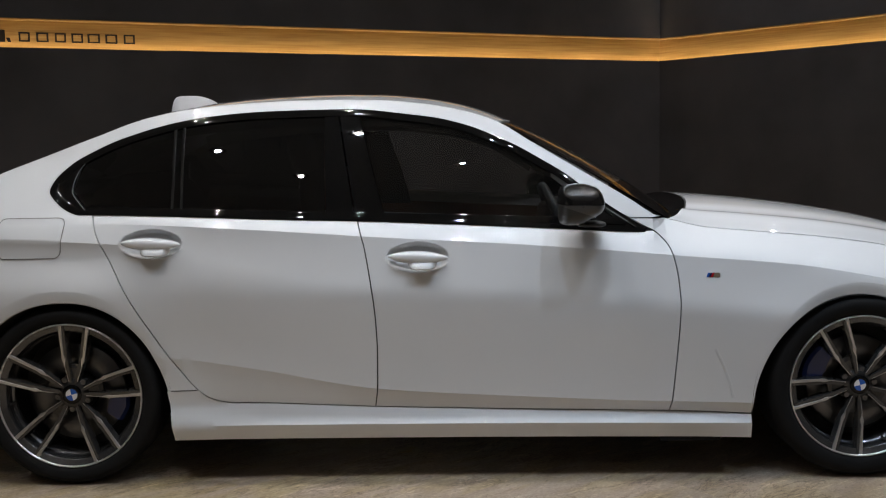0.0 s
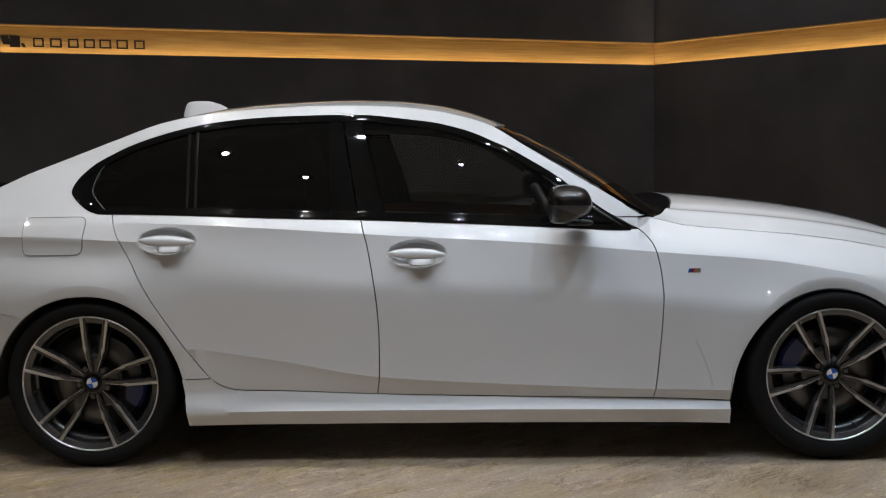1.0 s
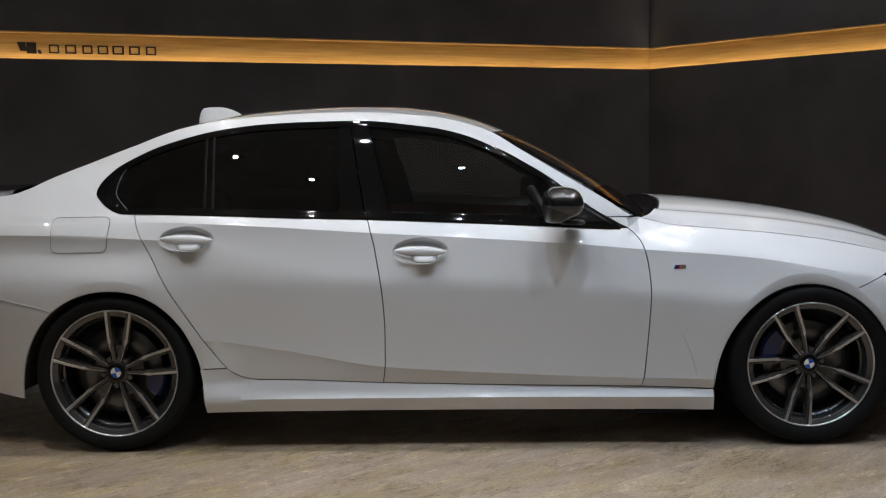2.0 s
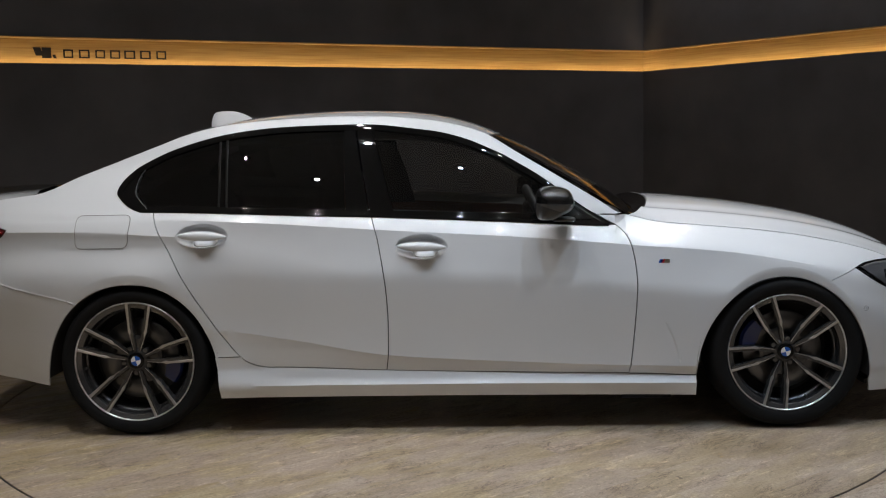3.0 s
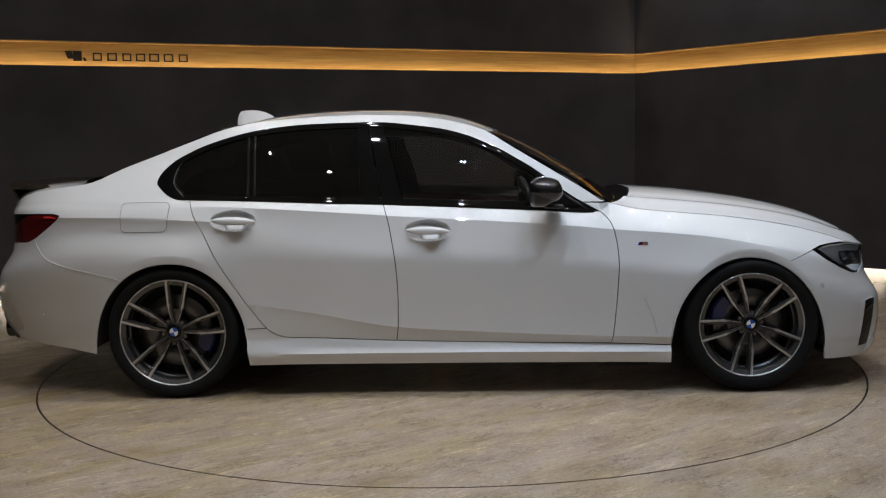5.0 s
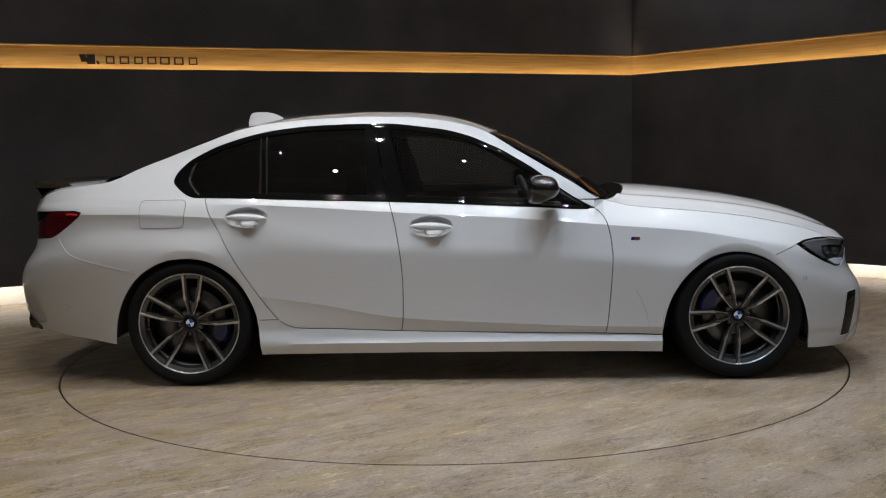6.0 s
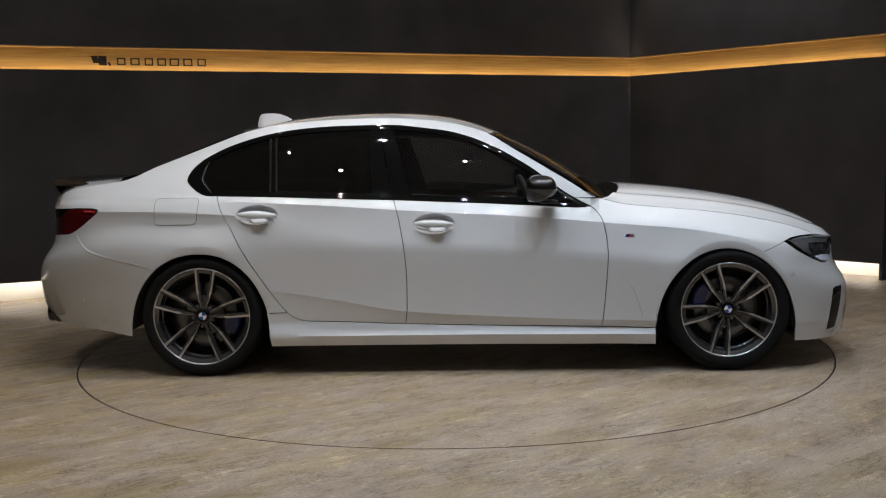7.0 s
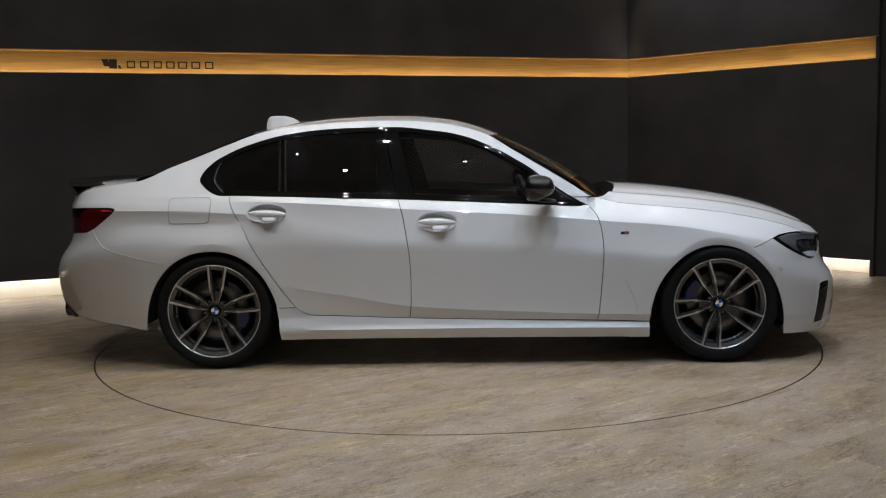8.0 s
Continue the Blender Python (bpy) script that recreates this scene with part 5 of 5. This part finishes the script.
def sensor(x, z):
    a = unstretch(x, z)
    sq = ends(a, z)[1]
    bm = bmesh.new()
    lathe(bm, [(0.001, -0.0006), (0.0085, -0.0006), (0.009, 0.002)], 20, (x, -skin(x, z, sq), z))
    s1 = part("parking_sensor", bm, PAINT, car, smooth=False)
    s2 = strip([(x + 0.0105 * math.cos(k * math.pi / 10), z + 0.0105 * math.sin(k * math.pi / 10)) for k in range(20)], 0.0018, 0.0002, VENT_GREY, "sensor_ring", closed=True)
    return [s1, s2]


sensors = sensor(1.755, 0.520) + sensor(-2.09, 0.423)

# fender badge: three slanted colour bars and a silver block
badges = []
for k, mat in enumerate((BLUE, material("emblem_navy", (0.01, 0.015, 0.08), 0.2, 0.0, 1.0), CRIMSON)):
    bm = bmesh.new()
    x0 = 0.874 + 0.0075 * k
    y0 = -skin(0.9, 0.737) - 0.0005
    prism(bm, [(x0, 0.729), (x0 + 0.0075, 0.729), (x0 + 0.0135, 0.745), (x0 + 0.006, 0.745)], y0 - 0.002, y0 + 0.004)
    badges.append(part("badge_bar", bm, mat, car, "small coloured badge bar", smooth=False))
bm = bmesh.new()
prism(bm, [(0.8968, 0.729), (0.922, 0.729), (0.922, 0.745), (0.9028, 0.745)], y0 - 0.002, y0 + 0.004)
badges.append(part("badge_block", bm, CHROME, car, "small chrome badge block", smooth=False))

# shark fin
bm = bmesh.new()
rows = []
FIN = Curve((-1.262, 1.395), (-1.254, 1.425), (-1.238, 1.447), (-1.20, 1.4525), (-1.152, 1.4515), (-1.10, 1.439), (-1.066, 1.423), (-1.045, 1.408))
for i in range(29):
    t = i / 28
    x = -1.262 + 0.217 * t
    zb = roof_point(0, (0.25 - x) / 1.55)[2] - 0.006
    h = max(FIN(x) - zb, 0.002)
    w = 0.024 * min(1.0, t * 5 + 0.25) * (1 - t ** 3) + 0.003
    rows.append([(x, -w * math.cos(a) * (1 - 0.75 * math.sin(a)), zb + h * math.sin(a)) for a in [math.pi * k / 14 for k in range(15)]])
grid_surface(bm, rows)
bmesh.ops.recalc_face_normals(bm, faces=bm.faces)
part("roof_antenna", bm, PAINT, car, "white shark-fin antenna")

# black strip below the front part of the side skirt
bm = bmesh.new()
box(bm, 0.823, -0.866, 0.146, 0.215, 0.022, 0.016, 0.004)
side_parts.append(part("skirt_under_strip", bm, RUBBER, car, "black strip under the side skirt"))

# crease at the foot of the fender, behind the front wheel
strip(flow([(0.905, 0.475), (0.935, 0.41), (0.957, 0.345), (0.968, 0.300)], 5), 0.012, 0.0006, PAINT, "fender_crease", depth=0.003)

for o in side_parts + list(mirror_parts) + front_lamps + [tail_lamp, blade, bumper_ledge, rear_vent, tail_bar, tail_gap, intake, intake_rim, intake_fin] + sensors + badges:
    mirrored(o)
twins = {o: mirrored(o) for o in (front_door, rear_door, rocker, fender, side_frame)}
for o in handles[:2]:
    mirrored(o, twins[rear_door])
for o in handles[2:]:
    mirrored(o, twins[front_door])


# ---------------------------------------------------------------- cabin
def seat(cy):
    e = new("front_seat")
    e.parent = car
    tagged(e, "brown leather front seat")
    bm = bmesh.new()
    blob(bm, (-0.12, cy, 0.50), (0.27, 0.25, 0.09), 0.55)
    part("seat_cushion", bm, LEATHER, e)
    bm = bmesh.new()
    blob(bm, (0, 0, 0), (0.085, 0.25, 0.34), 0.6, m=pose(-0.47, cy, 0.80, 0, -20, 0))
    part("seat_back", bm, LEATHER, e)
    bm = bmesh.new()
    blob(bm, (0, 0, 0), (0.05, 0.13, 0.09), 0.6, m=pose(-0.62, cy, 1.18, 0, -14, 0))
    part("headrest", bm, LEATHER, e)


for cy in (-0.37, 0.37):
    seat(cy)
bm = bmesh.new()
blob(bm, (-0.95, 0, 0.52), (0.28, 0.62, 0.10), 0.5)
blob(bm, (0, 0, 0), (0.09, 0.62, 0.34), 0.5, m=pose(-1.28, 0, 0.80, 0, -24, 0))
part("rear_bench", bm, LEATHER, car, "brown leather rear bench")
bm = bmesh.new()
blob(bm, (0.66, 0, 0.80), (0.26, 0.70, 0.125), 0.5, 32, 20)
part("dashboard", bm, DASH, car, "dark dashboard")
bm = bmesh.new()
blob(bm, (0.42, -0.37, 0.935), (0.10, 0.16, 0.05), 0.6)
part("instrument_hood", bm, DASH, car)
bm = bmesh.new()
lathe(bm, [(0.182 + 0.0195 * math.cos(a), 0.0195 * math.sin(a)) for a in [math.pi * k / 6 for k in range(12)]], 48, closed=True)
lathe(bm, [(0.001, -0.03), (0.06, -0.025), (0.065, 0.02), (0.04, 0.05)], 24)
for a in (0, 180, 270):
    box(bm, 0.115, 0, 0, 0.13, 0.02, 0.035, 0.006, Matrix.Rotation(-radians(a), 4, "Y"))
bmesh.ops.transform(bm, matrix=pose(0.412, -0.37, 0.872) @ Matrix.Rotation(radians(-24), 4, "Y") @ Matrix.Rotation(radians(-90), 4, "Z"), verts=bm.verts)
part("steering_wheel", bm, RIM_LEATHER, car, "black leather steering wheel")
bm = bmesh.new()
blob(bm, (0.30, 0.0, 1.20), (0.02, 0.115, 0.035), 0.5)
part("inner_mirror", bm, PLASTIC, car, "black rear-view mirror")
for s in (-1, 1):
    bm = bmesh.new()
    rows = [[(x, s * (skin(x, BELT(x)) - 0.035 - d), BELT(x) + (0.046 if s > 0 else 0.026) - h) for x in [-1.30 + 0.1 * k for k in range(20)]] for d, h in ((0.0, 0.0), (0.03, -0.004), (0.07, 0.012), (0.09, 0.05), (0.09, 0.30), (0.05, 0.6))]
    grid_surface(bm, rows[:4])
    bmesh.ops.recalc_face_normals(bm, faces=bm.faces)
    part("door_top_trim", bm, TRIM_GREY, car, "grey soft door top")
    bm = bmesh.new()
    grid_surface(bm, rows[3:])
    bmesh.ops.recalc_face_normals(bm, faces=bm.faces)
    part("door_lining", bm, LEATHER, car, "brown leather inner door lining")
bm = bmesh.new()
grid_surface(bm, [[(q[0] * 0.98, q[1] * 0.97, q[2] - 0.03) for q in [roof_point(-1 + 2 * i / 16, 0.02 + 0.96 * j / 12) for i in range(17)]] for j in range(13)])
part("headliner", bm, DASH, car, "dark headliner")
for s in (-1, 1):
    bm = bmesh.new()
    rows = [[(x, s * (skin(x, RAIL(x)) - d), RAIL(x) - h) for x in [-1.25 + 0.1 * k for k in range(17)]] for d, h in ((0.03, 0.03), (0.028, 0.070), (0.034, 0.098), (0.06, 0.092), (0.12, 0.03))]
    grid_surface(bm, rows)
    bmesh.ops.recalc_face_normals(bm, faces=bm.faces)
    part("roof_side_lining", bm, DASH, car, "dark roof side lining")
# added black sheet, stands in for the dark seat back and headrest silhouettes
bm = bmesh.new()
prism(bm, [(-0.66, 0.93), (-0.25, 0.93), (-0.30, 1.12), (-0.37, 1.30), (-0.66, 1.30)], 0.640, 0.655)
bmesh.ops.recalc_face_normals(bm, faces=bm.faces)
part("seat_silhouette", bm, SILHOUETTE_BLACK, car, "added black sheet standing in for the dark seat silhouettes", smooth=False)
bm = bmesh.new()
box(bm, -1.62, 0, 1.0, 0.50, 1.25, 0.02, 0.005)
part("parcel_shelf", bm, DASH, car)
# black ceramic border of the windscreen
for s in (-1, 1):
    bm = bmesh.new()
    rows = []
    for k in range(17):
        t = k / 16
        row = []
        for w in (1.0, 0.93, 0.86):
            a, b = Vector(ws_top(s * w)), Vector(ws_low(s * w))
            p = a.lerp(b, t)
            p.z += 0.027 * 4 * t * (1 - t) * (1.0 - 0.6 * w * w) - 0.006
            row.append(p)
        rows.append(row)
    grid_surface(bm, rows)
    part("windscreen_border", bm, BLACK, car, "black windscreen border")
